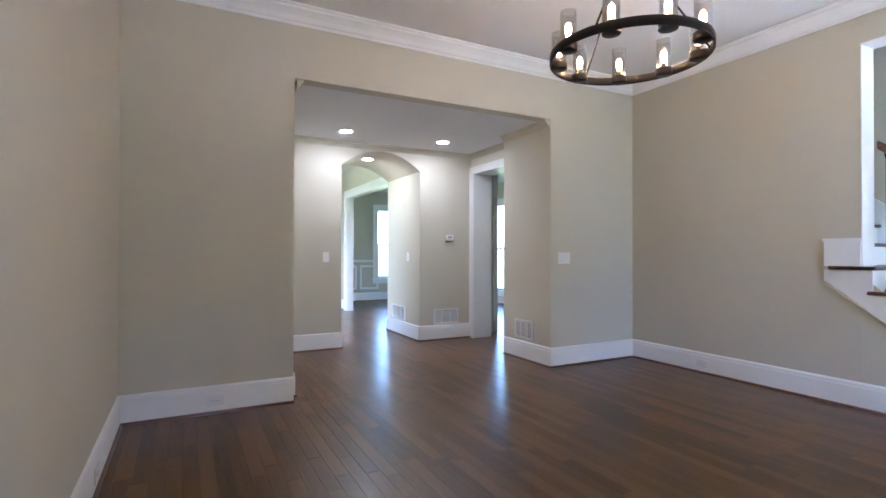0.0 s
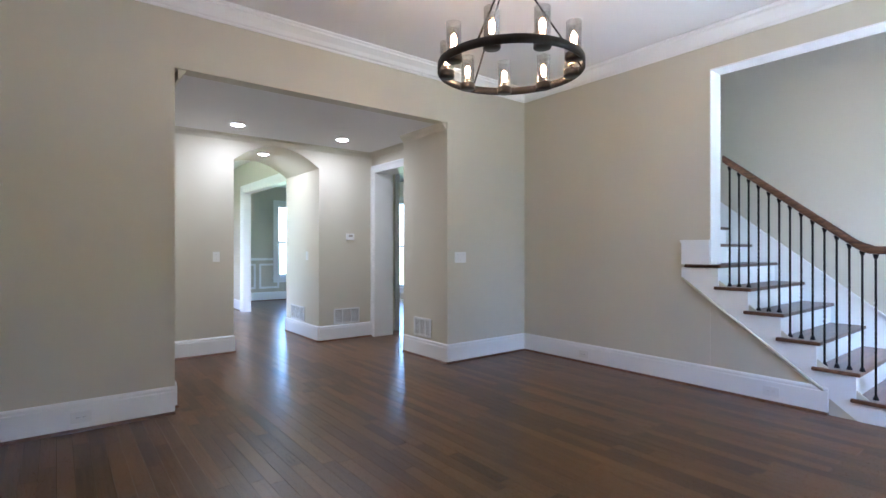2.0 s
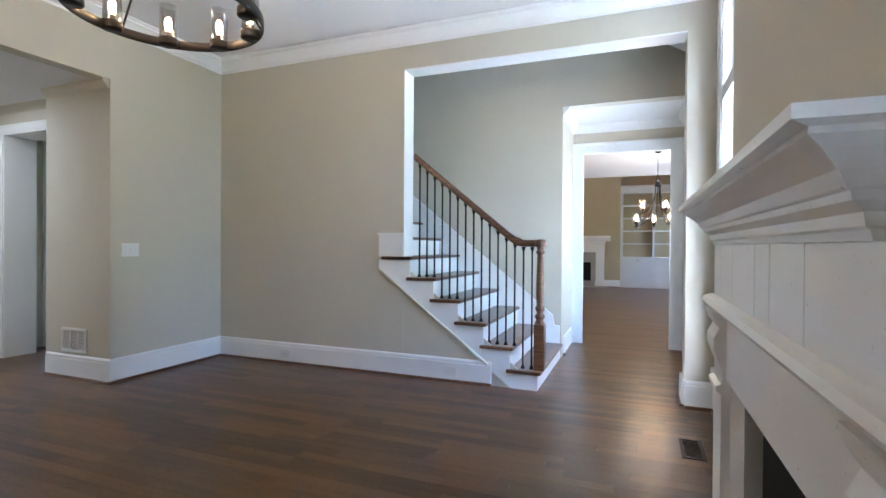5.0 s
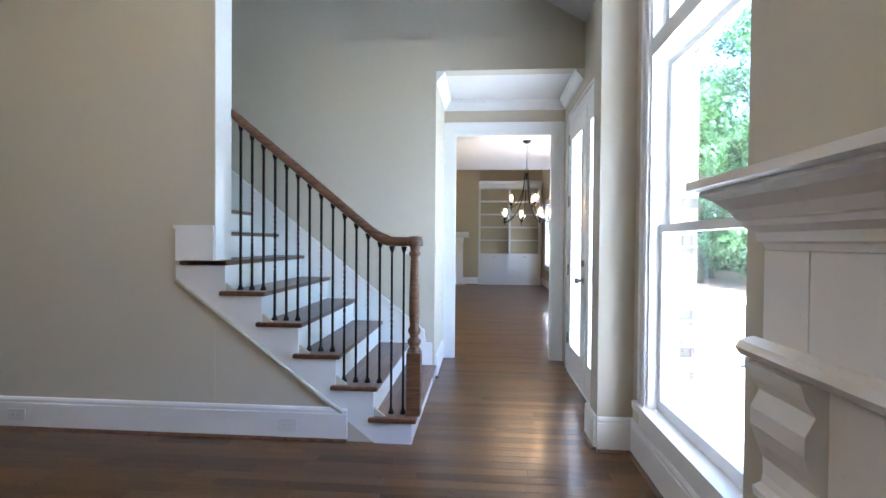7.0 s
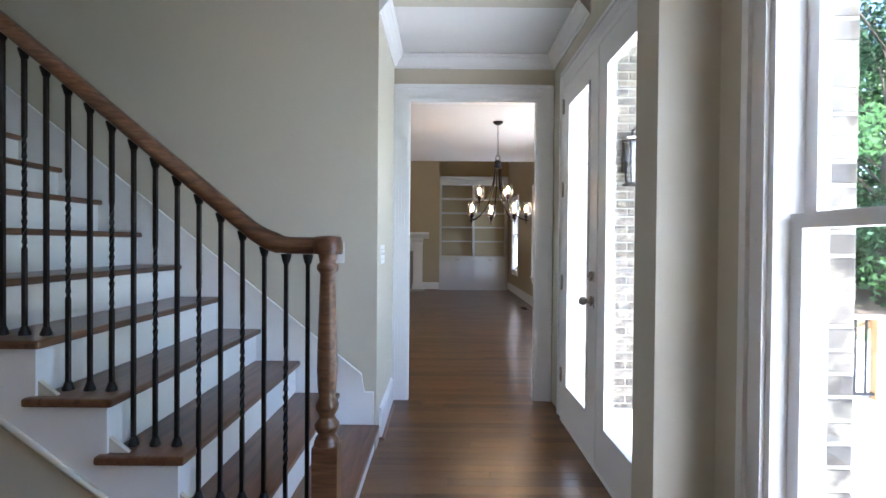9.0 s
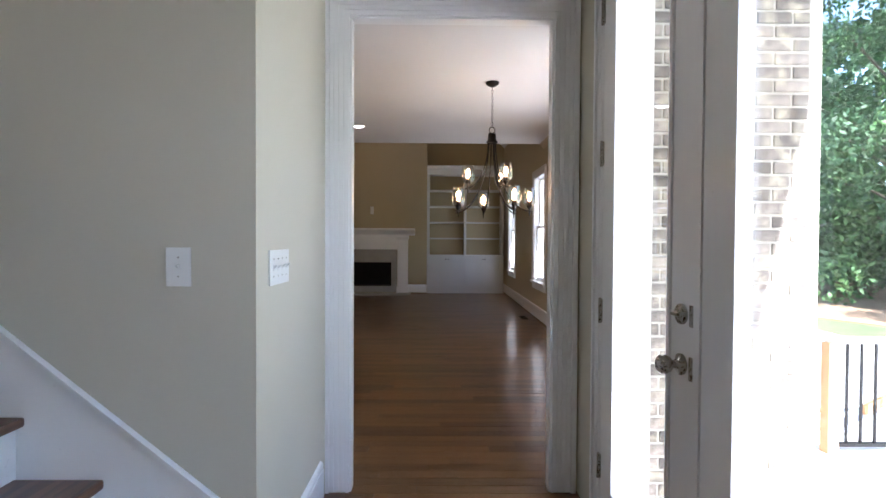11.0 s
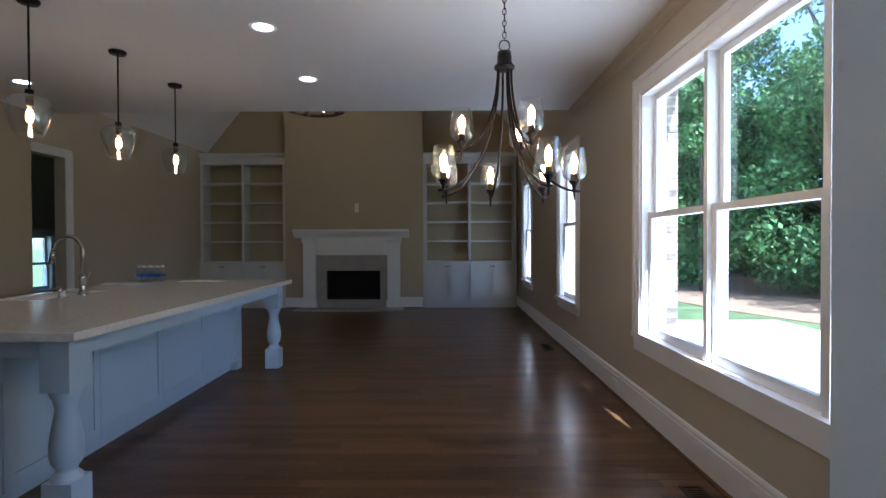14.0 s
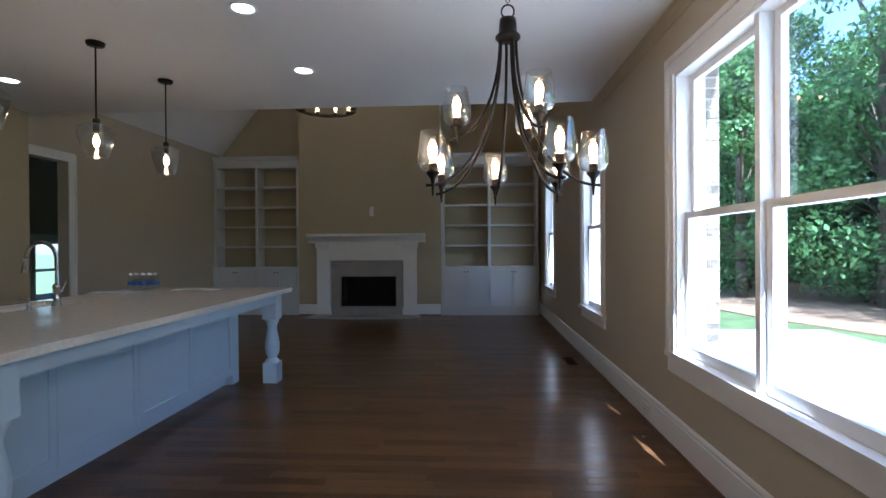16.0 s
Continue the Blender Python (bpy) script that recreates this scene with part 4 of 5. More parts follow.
def ring_chandelier(x, y, z, top, rad, n=9, name_label="bronze ring chandelier with clear glass cylinder shades hanging from the ceiling", turn=0.0):
    r = root("ring_chandelier", (x, y, z), label=name_label, category="chandelier")
    s = Shape()
    s.lathe([(rad, -0.027), (rad + 0.006, -0.025), (rad + 0.006, 0.025), (rad, 0.027), (rad - 0.006, 0.025), (rad - 0.006, -0.025), (rad, -0.027)], 72)
    s.obj("ring", BRONZE, r)
    s = Shape()
    for i in range(3):
        u = 2 * math.pi * (i + 0.25) / 3 + turn
        s.tube([(rad * math.cos(u), rad * math.sin(u), 0.0), (0.03 * math.cos(u), 0.03 * math.sin(u), top - z - 0.22)], 0.006, 8)
    s.lathe([(0.05, top - z - 0.25), (0.05, top - z - 0.2), (0.012, top - z - 0.18), (0.012, top - z - 0.03), (0.075, top - z - 0.028), (0.075, top - z - 0.002), (0, top - z - 0.001)], 20)
    s.obj("rods", BRONZE, r)
    for i in range(n):
        u = 2 * math.pi * i / n + turn
        px, py = (rad - 0.045) * math.cos(u), (rad - 0.045) * math.sin(u)
        Shape().lathe([(0.0, -0.030), (0.048, -0.029), (0.051, -0.024), (0.051, 0.012), (0.03, 0.014), (0.016, 0.016), (0.016, 0.05), (0.0, 0.051)], 20, (px, py, 0)).obj("socket", BRONZE, r)
        Shape().lathe([(0.0455, 0.012), (0.0455, 0.196), (0.0465, 0.2), (0.044, 0.2), (0.0435, 0.196), (0.0435, 0.013)], 24, (px, py, 0)).obj("shade", SHADEG, r).visible_shadow = False
        bulb(r, px, py, 0.035, 1.0, core_glow=BULBSOFT)
    return r


ring_chandelier(-2.035, 2.325, 2.418, H1, 0.455, turn=0.35)
ring_chandelier(-1.9, 14.6, 3.46, 5.35, 0.46, turn=0.1)


def arm_chandelier(x, y):
    r = root("arm_chandelier", (x, y, 0), label="dark bronze chandelier with nine curved arms and tulip glass shades", category="chandelier")
    s = Shape()
    s.lathe([(0.0, HK - 0.045), (0.03, HK - 0.043), (0.062, HK - 0.02), (0.065, HK - 0.004), (0.0, HK - 0.003)], 24)
    s.obj("canopy", BRONZE, r)
    s = Shape()
    zc = HK - 0.045
    i = 0
    while zc > 2.40:
        pts = []
        for k in range(9):
            u = 2 * math.pi * k / 8
            a, b = 0.010 * math.cos(u), 0.019 * math.sin(u)
            pts.append((a, 0, zc - 0.017 + b) if i % 2 else (0, a, zc - 0.017 + b))
        s.tube(pts, 0.0025, 6)
        zc -= 0.031
        i += 1
    pts = [(0.028 * math.cos(2 * math.pi * k / 16), 0, 2.355 + 0.03 * math.sin(2 * math.pi * k / 16)) for k in range(17)]
    s.tube(pts, 0.004, 8)
    s.obj("chain", BRONZE, r)
    Shape().lathe([(0.0, 2.325), (0.035, 2.322), (0.038, 2.30), (0.04, 2.26), (0.055, 2.245), (0.055, 2.235), (0.045, 2.225), (0.0, 2.224)], 24).obj("hub", BRONZE, r)
    tips = [(0.36, 1.57, (-62, -12, 45, 97, 150, 205)), (0.23, 1.79, (-62, 62, 185))]
    for rad, low, angles in tips:
        for angle in angles:
            u = radians(angle)
            c, d = math.cos(u), math.sin(u)
            path = []
            for j in range(17):
                q = j / 16
                rr = 0.035 + (rad + 0.03 - 0.035) * (1 - math.cos(q * math.pi / 2)) ** 0.95
                zz = 2.25 + (low - 2.25) * math.sin(q * math.pi / 2) ** 0.9
                path.append((rr * c, rr * d, zz))
            Shape().tube(path, 0.0065, 8).obj("arm", BRONZE, r)
            px, py = rad * c, rad * d
            s = Shape().lathe([(0.0, -0.045), (0.004, -0.04), (0.007, 0.0), (0.012, 0.03), (0.028, 0.05), (0.03, 0.056), (0.019, 0.058), (0.018, 0.09), (0.0, 0.091)], 16, (px, py, low))
            s.obj("socket", BRONZE, r)
            sh = Shape().lathe([(0.022, 0.058), (0.05, 0.068), (0.064, 0.095), (0.063, 0.13), (0.055, 0.19), (0.049, 0.225)], 24, (px, py, low)).obj("shade", SHADEG, r)
            sh.visible_shadow = False
            bulb(r, px, py, low + 0.085, 1.0)
    return r


arm_chandelier(0.512, 9.294)


def pendant():
    r = root("pendant_lamp", (0, 0, HK), label="clear glass pendant lamp on a black rod over the island", category="pendant lamp", group="island pendants")
    s = Shape().lathe([(0.0, -0.03), (0.055, -0.026), (0.062, -0.012), (0.062, -0.002), (0.0, -0.001)], 24)
    s.tube([(0, 0, -0.03), (0, 0, -0.56)], 0.006, 8)
    s.lathe([(0.0, -0.55), (0.022, -0.555), (0.026, -0.59), (0.020, -0.60), (0.020, -0.65), (0.0, -0.651)], 16)
    s.obj("stem", IRON, r)
    Shape().lathe([(0.026, -0.59), (0.09, -0.60), (0.115, -0.625), (0.118, -0.66), (0.105, -0.73), (0.085, -0.80), (0.07, -0.835)], 28).obj("shade", SHADEG, r).visible_shadow = False
    bulb(r, 0, 0, -0.65, 1.1, True)
    return r


p = pendant()
p.location = (-2.375, 9.69, HK)
for y in (10.52, 11.34):
    copy_thing(p, pose(-2.375, y, HK))


def downlight(x, y, z, lens):
    r = root("recessed_downlight", (x, y, z), label="round white recessed downlight in the ceiling, lit", category="downlight", group="downlights")
    Shape().lathe([(0.065, -0.001), (0.09, -0.001), (0.093, -0.004), (0.088, -0.008), (0.068, -0.006), (0.065, -0.001)], 28).obj("trim_ring", TRIM, r)
    Shape().lathe([(0.064, -0.003), (0.03, -0.0025), (0.0, -0.002)], 28).obj("lens", lens, r)
    return r


for x, y, z in ((-5.66, 1.67, HH), (-5.64, 2.955, HH), (-1.075, 9.01, HK), (-1.075, 10.10, HK), (-1.072, 11.20, HK), (-3.74, 11.23, HK), (-3.74, 10.1, HK), (-6.81, 2.33, 2.599)):
    downlight(x, y, z, CANHALL if x < -5 else CANL)


# ---- french doors of the foyer ----
def door_leaf(y0, y1, hinge_far):
    r = root("french_door", (0.70, y0, 0), label="white full-glass french door, closed, with a nickel knob" if hinge_far else "white full-glass french door leaf, closed", category="door", group="french doors")
    w = y1 - y0
    s = Shape()
    st = 0.135
    s.box(0, 0, 0.012, 0.044, st, 2.40).box(0, w - st, 0.012, 0.044, w, 2.40).box(0, st, 0.012, 0.044, w - st, 0.27).box(0, st, 2.25, 0.044, w - st, 2.40)
    for a, b in ((st, st + 0.018), (w - st - 0.018, w - st)):
        s.box(-0.007, a, 0.27, 0.0, b, 2.25)
    s.box(-0.007, st, 0.262, 0.0, w - st, 0.28).box(-0.007, st, 2.24, 0.0, w - st, 2.258)
    s.obj("leaf", TRIM, r)
    g = Shape().box(0.018, st - 0.005, 0.265, 0.024, w - st + 0.005, 2.255).obj("pane", PANE, r)
    g.visible_shadow = False
    if hinge_far:
        s = Shape()
        s.bm.verts.ensure_lookup_table()
        prof = [(0.0, 0.0), (0.030, 0.001), (0.031, 0.008), (0.014, 0.012), (0.012, 0.03), (0.022, 0.038), (0.028, 0.05), (0.027, 0.063), (0.018, 0.072), (0.0, 0.074)]
        s.lathe(prof, 20)
        k = s.obj("handle", NICKEL, r, label="round satin nickel door knob")
        k.matrix_local = pose(0, 0.065, 0.945, 0, -90, 0)
        s = Shape().lathe([(0.0, 0.0), (0.030, 0.001), (0.030, 0.01), (0.024, 0.014), (0.0, 0.015)], 20).box(-0.004, -0.014, 0.014, 0.004, 0.014, 0.03)
        k = s.obj("deadbolt", NICKEL, r)
        k.matrix_local = pose(0, 0.065, 1.09, 0, -90, 0)
        s = Shape().box(-0.004, 0.001, 0.91, 0.03, 0.022, 0.975)
        s.obj("latch_plate", NICKEL, r)
        Shape().box(-0.004, 0.001, 1.06, 0.03, 0.022, 1.12).obj("latch_plate", NICKEL, r)
    for z in (0.28, 0.95, 1.62, 2.22):
        y = w + 0.001 if hinge_far else -0.013
        Shape().box(-0.006, y - (0.014 if hinge_far else 0.0), z, 0.0, y + 0.012, z + 0.10, bevel=0.002).tube([(-0.008, y + (0.0 if hinge_far else 0.012), z - 0.004), (-0.008, y + (0.0 if hinge_far else 0.012), z + 0.104)], 0.006, 8).obj("hinge", NICKEL, r)
    return r


door_leaf(5.868, 6.635, True)
door_leaf(5.065, 5.832, False)
s = Shape()
s.box(0.695, 5.834, 0.01, 0.752, 5.866, 2.40)
s.box(0.70, 5.045, 0, 0.85, 5.062, 2.43).box(0.70, 6.638, 0, 0.85, 6.655, 2.43).box(0.70, 5.062, 2.405, 0.85, 6.638, 2.435).box(0.69, 5.062, 0.0, 0.95, 6.638, 0.01)
structure(s, "door_frame", TRIM, "white french door frame")
casing("trim_french_door", "x", 0.72, -1, 5.05, 6.65, 2.43, 0.11, depth=0.02)


# ---- switches, outlets, vents ----
def plate(name, label, axis, at, side, a, z, w, h, toggles=1, outlet=False, category="switch"):
    """A wall plate with toggles, or with two sockets."""
    r = root(name, label=label, category=category, group=category + " plates")
    r.matrix_world = (pose(at, a, z, 90, 0, 90 * side) if axis == "x" else pose(a, at, z, 90, 0, 0 if side < 0 else 180))
    Shape().box(-w / 2, -h / 2, 0.001, w / 2, h / 2, 0.007, bevel=0.002).obj("cover_plate", PLATE, r)
    if outlet:
        for d in (-0.02, 0.02):
            o = (d, 0) if w > h else (0, d)
            Shape().box(o[0] - 0.014, o[1] - 0.012, 0.007, o[0] + 0.014, o[1] + 0.012, 0.0085).obj("socket", PLATE, r)
            Shape().box(o[0] - 0.007, o[1] - 0.004, 0.0085, o[0] - 0.005, o[1] + 0.004, 0.009).box(o[0] + 0.005, o[1] - 0.004, 0.0085, o[0] + 0.007, o[1] + 0.004, 0.009).obj("slots", DARKG, r)
    else:
        for i in range(toggles):
            x = (i - (toggles - 1) / 2) * 0.046
            Shape().box(x - 0.005, -0.012, 0.007, x + 0.005, 0.012, 0.009).prism([(-0.004, 0.009), (0.006, 0.009), (0.012, 0.02), (0.006, 0.021)], "x", x - 0.0035, x + 0.0035).obj("toggle", PLATE, r)
            Shape().lathe([(0.003, 0.007), (0.002, 0.0085), (0.0, 0.009)], 8, (x, 0.03, 0)).lathe([(0.003, 0.007), (0.002, 0.0085), (0.0, 0.009)], 8, (x, -0.03, 0)).obj("screws", NICKEL, r)
    return r


plate("light_switch", "white single toggle switch plate on the beige wall", "y", 6.08, -1, -0.815, 1.21, 0.078, 0.122, 1)
plate("light_switch", "white four-toggle switch plate on the beige wall", "x", -0.575, 1, 6.295, 1.20, 0.21, 0.122, 4)
plate("light_switch", "white triple toggle switch plate on the beige wall", "x", -4.12, 1, 3.66, 1.18, 0.165, 0.122, 3)
plate("light_switch", "white single toggle switch plate on the beige wall", "x", -6.2, 1, 1.57, 1.18, 0.078, 0.122, 1)
plate("light_switch", "white single toggle switch plate inside the archway", "y", 2.885, -1, -6.6, 1.18, 0.078, 0.122, 1)
plate("light_switch", "white switch plate on the chimney breast", "y", 16.5, -1, -1.59, 2.0, 0.078, 0.18, 1)
for x in (-3.21, -1.37):
    plate("wall_outlet", "white wall outlet set in the baseboard", "y", 4.70, -1, x, 0.10, 0.122, 0.078, outlet=True, category="outlet")
plate("wall_outlet", "white wall outlet set in the baseboard", "x", -4.10, 1, 0.19, 0.10, 0.122, 0.078, outlet=True, category="outlet")
plate("wall_outlet", "white wall outlet set in the baseboard", "x", 1.63, -1, 10.83, 0.10, 0.122, 0.078, outlet=True, category="outlet")
plate("wall_outlet", "white wall outlet set in the baseboard", "x", 1.63, -1, 8.9, 0.10, 0.122, 0.078, outlet=True, category="outlet")
plate("wall_outlet", "white wall outlet set in the baseboard", "y", -0.42, 1, -3.0, 0.10, 0.122, 0.078, outlet=True, category="outlet")
r = root("thermostat", (-6.2, 3.35, 1.45), label="small white wall thermostat with a grey display", category="thermostat")
Shape().box(0.001, -0.06, -0.045, 0.028, 0.06, 0.045, bevel=0.006).obj("thermostat_body", PLATE, r)
Shape().box(0.028, -0.03, -0.005, 0.0295, 0.03, 0.028).obj("display", STONE, r)


def grille(name, label, axis, at, side, a0, a1, z0, z1):
    """A white return-air grille of slats in three bays."""
    r = root(name, label=label, category="vent", group="wall vents")
    w, h = a1 - a0, z1 - z0
    r.matrix_world = (pose(at, (a0 + a1) / 2, z0, 90, 0, 90 * side) if axis == "x" else pose((a0 + a1) / 2, at, z0, 90, 0, 0 if side < 0 else 180))
    s = Shape()
    s.box(-w / 2, 0, 0.001, -w / 2 + 0.022, h, 0.012).box(w / 2 - 0.022, 0, 0.001, w / 2, h, 0.012).box(-w / 2 + 0.022, 0, 0.001, w / 2 - 0.022, 0.022, 0.012).box(-w / 2 + 0.022, h - 0.022, 0.001, w / 2 - 0.022, h, 0.012)
    for k in (-1, 1):
        s.box(k * w / 6 - 0.008, 0.022, 0.001, k * w / 6 + 0.008, h - 0.022, 0.011)
    s.obj("grille_frame", PLATE, r)
    Shape().box(-w / 2 + 0.02, 0.02, 0.0008, w / 2 - 0.02, h - 0.02, 0.002).obj("grille_back", STONE, r)
    n = int((h - 0.044) / 0.016)
    for i in range(n):
        y = 0.026 + i * 0.016
        Shape().prism([(y, 0.003), (y + 0.011, 0.009), (y + 0.012, 0.0075), (y + 0.001, 0.0015)], "x", -w / 2 + 0.022, w / 2 - 0.022).obj("slat", PLATE, r)
    return r


grille("wall_vent", "white slatted air vent low on the hall wall", "x", -6.2, 1, 3.10, 3.50, 0.225, 0.44)
grille("wall_vent", "white slatted air vent low on the wall end", "y", 3.475, -1, -4.76, -4.42, 0.24, 0.46)
grille("wall_vent", "white slatted air vent low inside the archway", "y", 2.885, -1, -7.2, -6.7, 0.225, 0.44)


def floor_vent(x0, y0, x1, y1):
    r = root("floor_vent", ((x0 + x1) / 2, (y0 + y1) / 2, 0.0), label="dark metal floor register set in the boards", category="vent", group="floor vents")
    w, h = (x1 - x0) / 2, (y1 - y0) / 2
    s = Shape().box(-w, -h, 0.001, w, -h + 0.02, 0.006).box(-w, h - 0.02, 0.001, w, h, 0.006).box(-w, -h + 0.02, 0.001, -w + 0.02, h - 0.02, 0.006).box(w - 0.02, -h + 0.02, 0.001, w, h - 0.02, 0.006)
    s.obj("register_frame", DARKG, r)
    n = 14
    for i in range(n):
        y = -h + 0.025 + (2 * h - 0.05) * i / n
        Shape().box(-w + 0.02, y, 0.001, w - 0.02, y + 0.006, 0.004).obj("slat", DARKG, r)
    return r


floor_vent(0.46, 3.70, 0.59, 4.02)
floor_vent(1.43, 8.93, 1.55, 9.27)
floor_vent(1.38, 12.6, 1.5, 12.95)

# ---- outdoors: trees, railing, lantern, bricks ----
rng = np.random.default_rng(5)


def leaves(name, centres, radii, count, size, material, parent=None, **tags):
    """Many small leaves, spread mostly near the skins of clumps."""
    n = len(centres)
    pick = rng.integers(0, n, count)
    d = rng.normal(size=(count, 3))
    d /= np.linalg.norm(d, axis=1)[:, None]
    rad = radii[pick] * (0.55 + 0.5 * rng.random(count))[:, None]
    p = centres[pick] + d * rad
    u = rng.normal(size=(count, 3))
    u /= np.linalg.norm(u, axis=1)[:, None]
    v = np.cross(u, d + 0.6 * rng.normal(size=(count, 3)))
    v /= np.linalg.norm(v, axis=1)[:, None] + 1e-6
    s = size * (0.6 + 0.8 * rng.random(count))[:, None]
    verts = np.concatenate([p - u * s, p + v * s * 0.5, p + u * s, p - v * s * 0.5], 1).reshape(-1, 3)
    me = bpy.data.meshes.new(name)
    me.from_pydata(verts.tolist(), [], [(4 * i, 4 * i + 1, 4 * i + 2, 4 * i + 3) for i in range(count)])
    me.materials.append(material)
    ob = new(name, me)
    ob.parent = parent
    return tagged(ob, **tags)


def tree(x, y, height, spread, dark):
    r = root("tree", (x, y, -0.5), label="tall leafy green broadleaf tree at the edge of the woods", category="tree", group="woodland trees")
    lean = rng.normal(size=2) * 0.3
    s = Shape()
    prof = [(lean[0] * q, lean[1] * q, height * 0.8 * q) for q in np.linspace(0, 1, 7)]
    for a, b, k in zip(prof, prof[1:], range(6)):
        s.tube([a, b], 0.17 * (1 - k / 7) + 0.03, 8)
    clumps = []
    for k in range(16):
        q = 0.12 + 0.85 * k / 15
        u = rng.random() * 6.28
        reach = spread * (0.95 - 0.5 * abs(q - 0.4)) * (0.45 + 0.55 * rng.random())
        c = (lean[0] * q + reach * math.cos(u), lean[1] * q + reach * math.sin(u), height * q + 0.5 * rng.random())
        clumps.append(c)
        base = (lean[0] * q * 0.8, lean[1] * q * 0.8, height * q * 0.72)
        mid = ((base[0] + c[0]) / 2, (base[1] + c[1]) / 2, (base[2] + c[2]) / 2 + 0.15)
        s.tube([base, mid, c], 0.035, 5)
    s.obj("trunk", BARK, r)
    cs = np.array(clumps)
    rs = np.stack([spread * (0.32 + 0.2 * rng.random(16)), spread * (0.32 + 0.2 * rng.random(16)), spread * (0.24 + 0.14 * rng.random(16))], 1)
    leaves("foliage", cs, rs, 12000, 0.09, LEAFD if dark else LEAF, r, kind="stuff")
    return r


for i, (x, y) in enumerate(((12.5, 13.5), (13.2, 18), (11.8, 21.5), (14.5, 25), (11.5, 28), (9.5, 31.5), (13, 34), (8.5, 37), (16, 15.5), (16.5, 21), (17, 30), (12, 40), (6.5, 42), (14, 46), (9.5, 24.5), (15.0, 10.5))):
    tree(x, y, 9 + 4 * rng.random(), 2.3 + 1.0 * rng.random(), i % 3 == 1)


def brush():
    """Low shrubs, and far woods whose shaded depth is put into a darker leaf colour."""
    cs, rs = [], []
    for k in range(90):
        t = k / 89
        x, y = 14.5 - 6.5 * t + rng.normal() * 1.2, 10 + 33 * t + rng.normal() * 0.8
        cs.append((x, y, 0.3 + 1.1 * rng.random()))
        rs.append((1.0, 1.0, 0.9))
    leaves("shrubs", np.array(cs), np.array(rs), 36000, 0.088, LEAF, label="dense green shrubs along the wood's edge", category="shrubs", kind="stuff")
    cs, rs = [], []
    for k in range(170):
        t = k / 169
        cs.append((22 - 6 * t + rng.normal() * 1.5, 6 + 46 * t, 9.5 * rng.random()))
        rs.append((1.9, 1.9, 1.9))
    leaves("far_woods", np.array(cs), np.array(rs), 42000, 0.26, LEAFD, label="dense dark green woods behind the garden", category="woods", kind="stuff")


brush()


def railing():
    r = root("patio_railing", (3.2, 8.5, -0.42), label="black metal railing with a raw timber top rail on the patio", category="railing")
    Shape().box(-0.02, -0.045, 0.90, 1.5, 0.045, 0.94, bevel=0.004).obj("top_rail", PATIO, r)
    Shape().box(-0.02, -0.02, 0.05, 1.5, 0.02, 0.08).obj("bottom_rail", IRON, r)
    for i in range(13):
        Shape().box(0.02 + 0.118 * i - 0.009, -0.009, 0.08, 0.02 + 0.118 * i + 0.009, 0.009, 0.90).obj("bar", IRON, r)
    for x in (0.0, 1.45):
        Shape().box(x - 0.045, -0.044, 0.001, x + 0.045, 0.044, 0.90).obj("post", CEDAR, r)
    Shape().prism([(0.35, 0.28), (0.35, 0.36), (1.45, 0.88), (1.45, 0.80)], "y", 0.06, 0.10).obj("stair_rail", CEDAR, r)
    return r


railing()


def lantern():
    r = root("wall_lantern", (1.30, 7.0, 1.75), label="black metal lantern with glass sides on the brick wall", category="lantern")
    s = Shape().box(-0.06, -0.052, 0.10, 0.06, -0.022, 0.36).tube([(0, -0.05, 0.32), (0, -0.10, 0.42), (0, -0.17, 0.42), (0, -0.17, 0.36)], 0.009, 8)
    s.lathe([(0.0, 0.39), (0.02, 0.37), (0.05, 0.345), (0.10, 0.33), (0.105, 0.318), (0.0, 0.317)], 4, (0, -0.17, 0))
    s.box(-0.075, -0.245, -0.02, 0.075, -0.095, 0.0)
    for a in (-1, 1):
        for b in (-1, 1):
            s.tube([(a * 0.055, -0.17 + b * 0.055, 0.0), (a * 0.072, -0.17 + b * 0.072, 0.32)], 0.006, 6)
    s.obj("lantern_body", IRON, r)
    s = Shape()
    s.box(-0.05, -0.22, 0.0, 0.05, -0.12, 0.31)
    s.obj("pane", SHADEG, r).visible_shadow = False
    return r


lantern()


def brick_mesh(l, h, d):
    s = Shape().box(0, 0, 0, l, d, h, bevel=0.006)
    bmesh.ops.triangulate(s.bm, faces=s.bm.faces[:])
    me = bpy.data.meshes.new("brick")
    s.bm.to_mesh(me)
    s.bm.free()
    me.materials.append(BRICK)
    return me


def brick_wall(name, m, length, height):
    """Running bond on a mortar bed: bricks along x, face towards -y of the pose m."""
    bed = Shape().box(0, 0.006, 0, length, 0.05, height).obj(name, MORTAR, label="weathered mottled brick wall with pale mortar", category="wall", kind="structure")
    bed.matrix_world = m
    full, half = brick_mesh(0.174, 0.056, 0.04), brick_mesh(min(0.082, length - 0.004), 0.056, 0.04)
    z, row = 0.005, 0
    while z + 0.058 < height:
        x = 0.002
        if row % 2:
            parts = [(x, half)]
            x += 0.0925
        else:
            parts = []
        while x + 0.176 < length:
            parts.append((x, full))
            x += 0.185
        if length - x > 0.08:
            parts.append((x, half))
        for px, me in parts:
            b = new("brick", me)
            b.parent = bed
            b.location = (px, random.uniform(-0.003, 0.002), z)
        z += 0.0678
        row += 1
    return bed


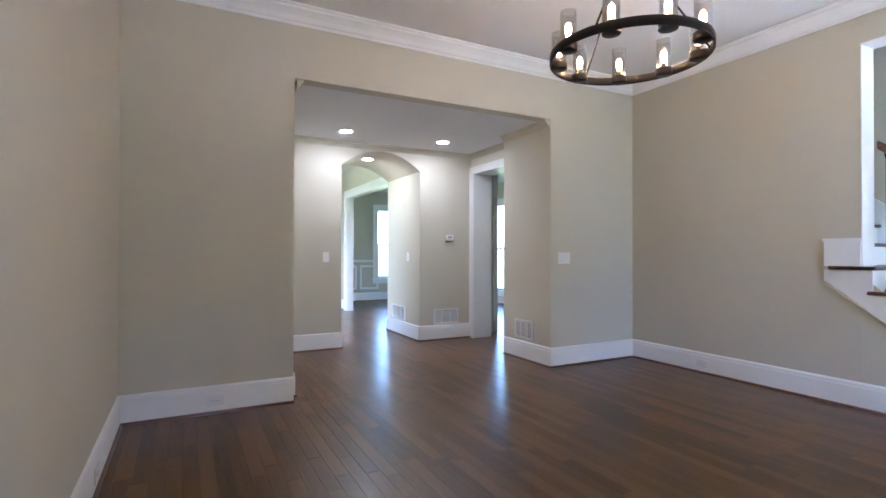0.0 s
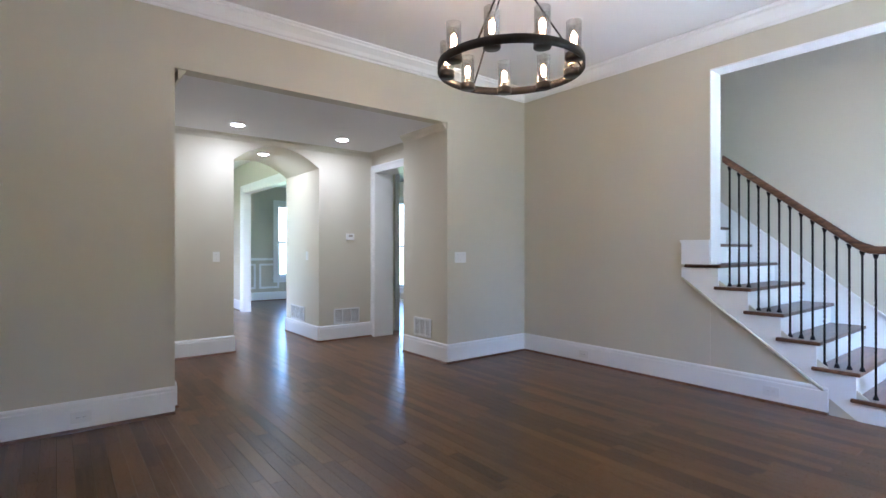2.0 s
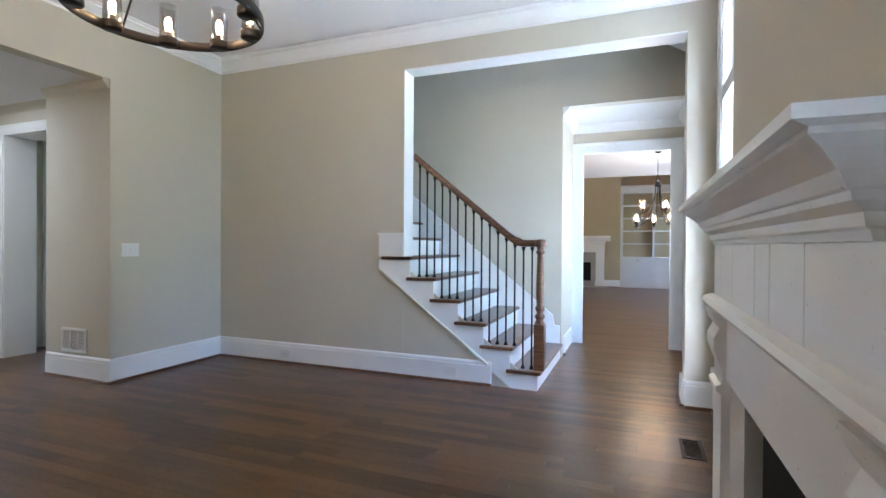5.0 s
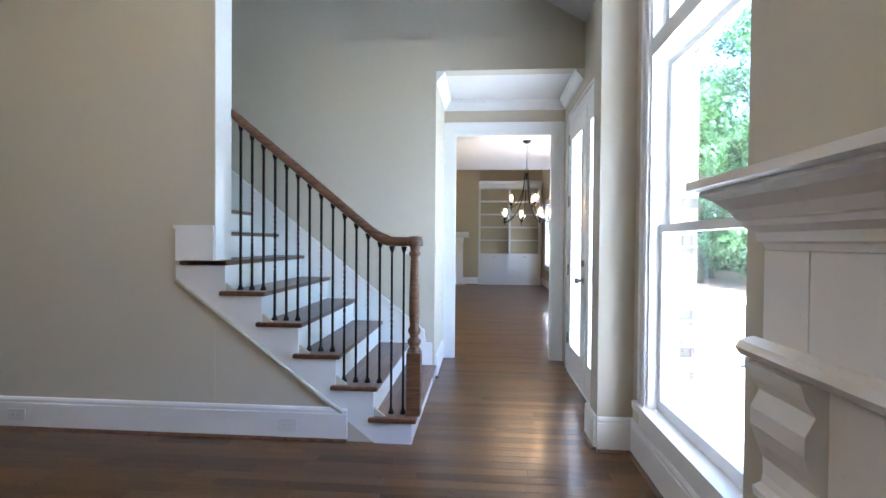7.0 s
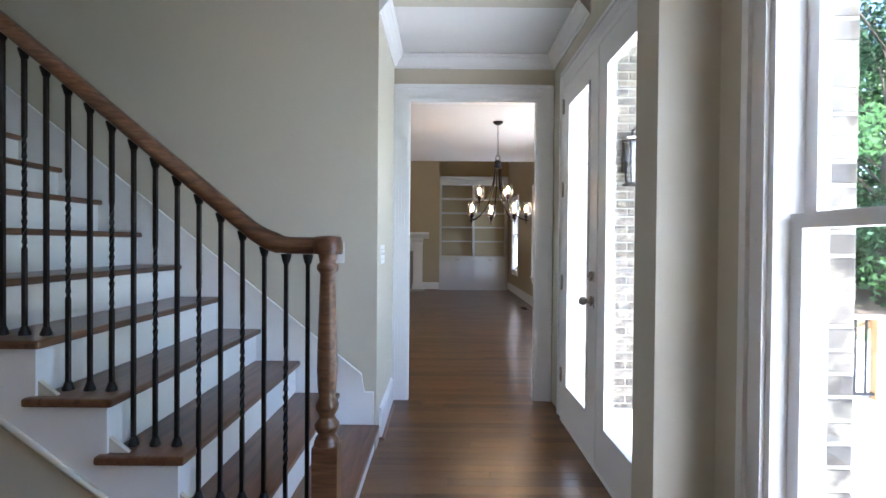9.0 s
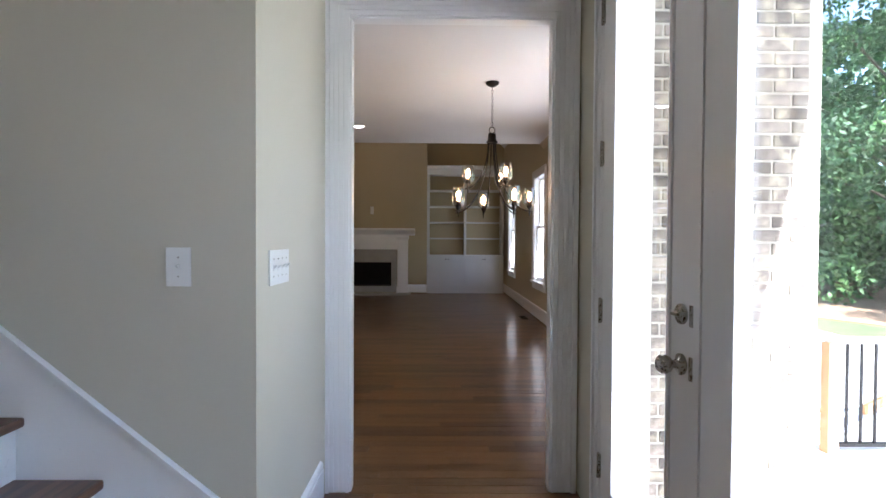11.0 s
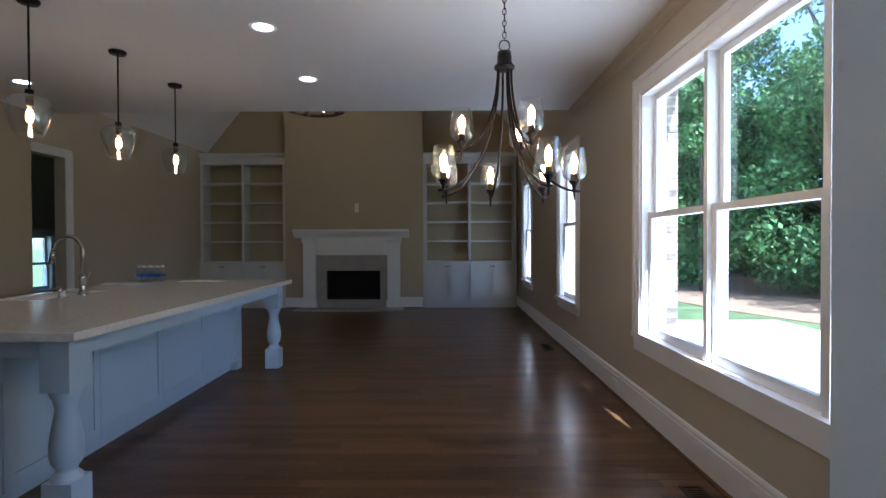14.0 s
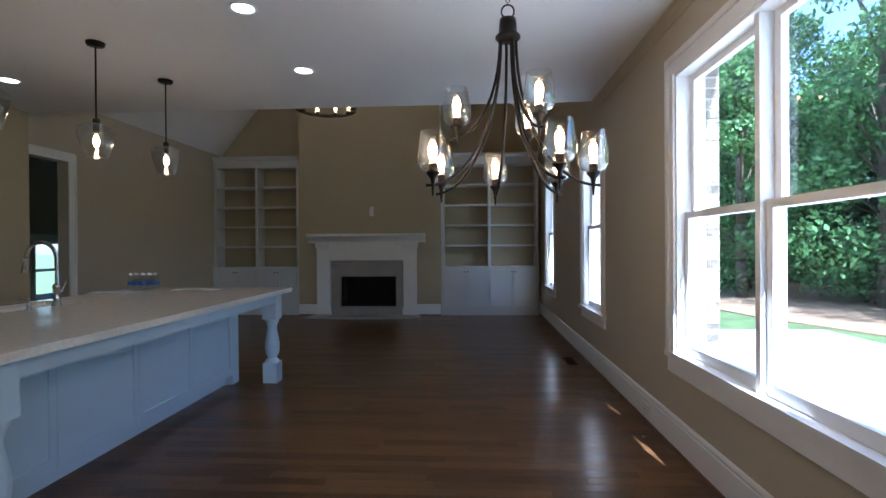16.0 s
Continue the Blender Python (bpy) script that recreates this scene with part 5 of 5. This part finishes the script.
brick_wall("wall_brick_porch", pose(0.93, 6.985, -0.40), 0.98, 3.3)
brick_wall("wall_brick_reveal_living", pose(0.925, 4.455, 0.30), 0.085, 2.75)
brick_wall("wall_brick_reveal_den", pose(1.835, 12.955, 0.55), 0.085, 1.95)
brick_wall("wall_brick_reveal_kitchen", pose(1.835, 10.33, 0.55), 0.085, 1.95)

# ---- floor boards ----
def floorboards():
    base = structure(Shape().box(-12.2, 0.6, -0.0039, -12.0, 0.7, -0.003), "floor", FLOOR, "dark walnut-stained narrow oak floorboards with a satin sheen")
    W = 0.0826
    areas = ((-4.12, 0.76, -0.44, 4.72), (-7.42, -4.12, 0.66, 4.16), (-0.62, 0.73, 4.72, 7.2), (-7.0, 1.65, 7.2, 12.3), (-4.8, 1.65, 12.3, 16.9), (-12.2, -7.42, 0.6, 7.0), (-7.42, -4.6, 4.16, 7.0))
    lengths = (0.45, 0.6, 0.75, 0.9, 1.05, 1.25)
    shared = {}

    def board_mesh(l):
        if l not in shared:
            s = Shape().box(0, 0, -0.004, l - 0.0016, W - 0.0014, 0.0)
            me = bpy.data.meshes.new("board")
            s.bm.to_mesh(me)
            s.bm.free()
            me.materials.append(FLOOR)
            shared[l] = me
        return shared[l]
    count, verts, faces = 0, [], []
    for x0, x1, y0, y1 in areas:
        y = y0
        while y < y1 - 0.001:
            w = min(W, y1 - y)
            x = x0 - random.random() * 0.8
            while x < x1:
                l = random.choice(lengths)
                a, b = max(x, x0), min(x + l, x1)
                whole = a == x and b == x + l and w == W
                near = -1.4 < a < 1.5 and 4.75 < y < 9.6 or (-2.2 < a < 0.5 and 3.2 < y < 4.7)
                if whole and near and count < 300:
                    ob = new("board", board_mesh(l))
                    ob.location, ob.parent = (a, y, 0), base
                    count += 1
                elif b - a > 0.003:
                    i = len(verts)
                    verts += [(a, y, -0.004), (b - 0.0016, y, -0.004), (b - 0.0016, y + w - 0.0014, -0.004), (a, y + w - 0.0014, -0.004), (a, y, 0), (b - 0.0016, y, 0), (b - 0.0016, y + w - 0.0014, 0), (a, y + w - 0.0014, 0)]
                    faces += [(i + 4, i + 5, i + 6, i + 7), (i, i + 1, i + 5, i + 4), (i + 1, i + 2, i + 6, i + 5), (i + 2, i + 3, i + 7, i + 6), (i + 3, i, i + 4, i + 7)]
                x += l
            y += W
    me = bpy.data.meshes.new("boards")
    me.from_pydata(verts, [], faces)
    me.materials.append(FLOOR)
    ob = new("boards", me)
    ob.parent = base
    tagged(ob, kind="stuff")


floorboards()
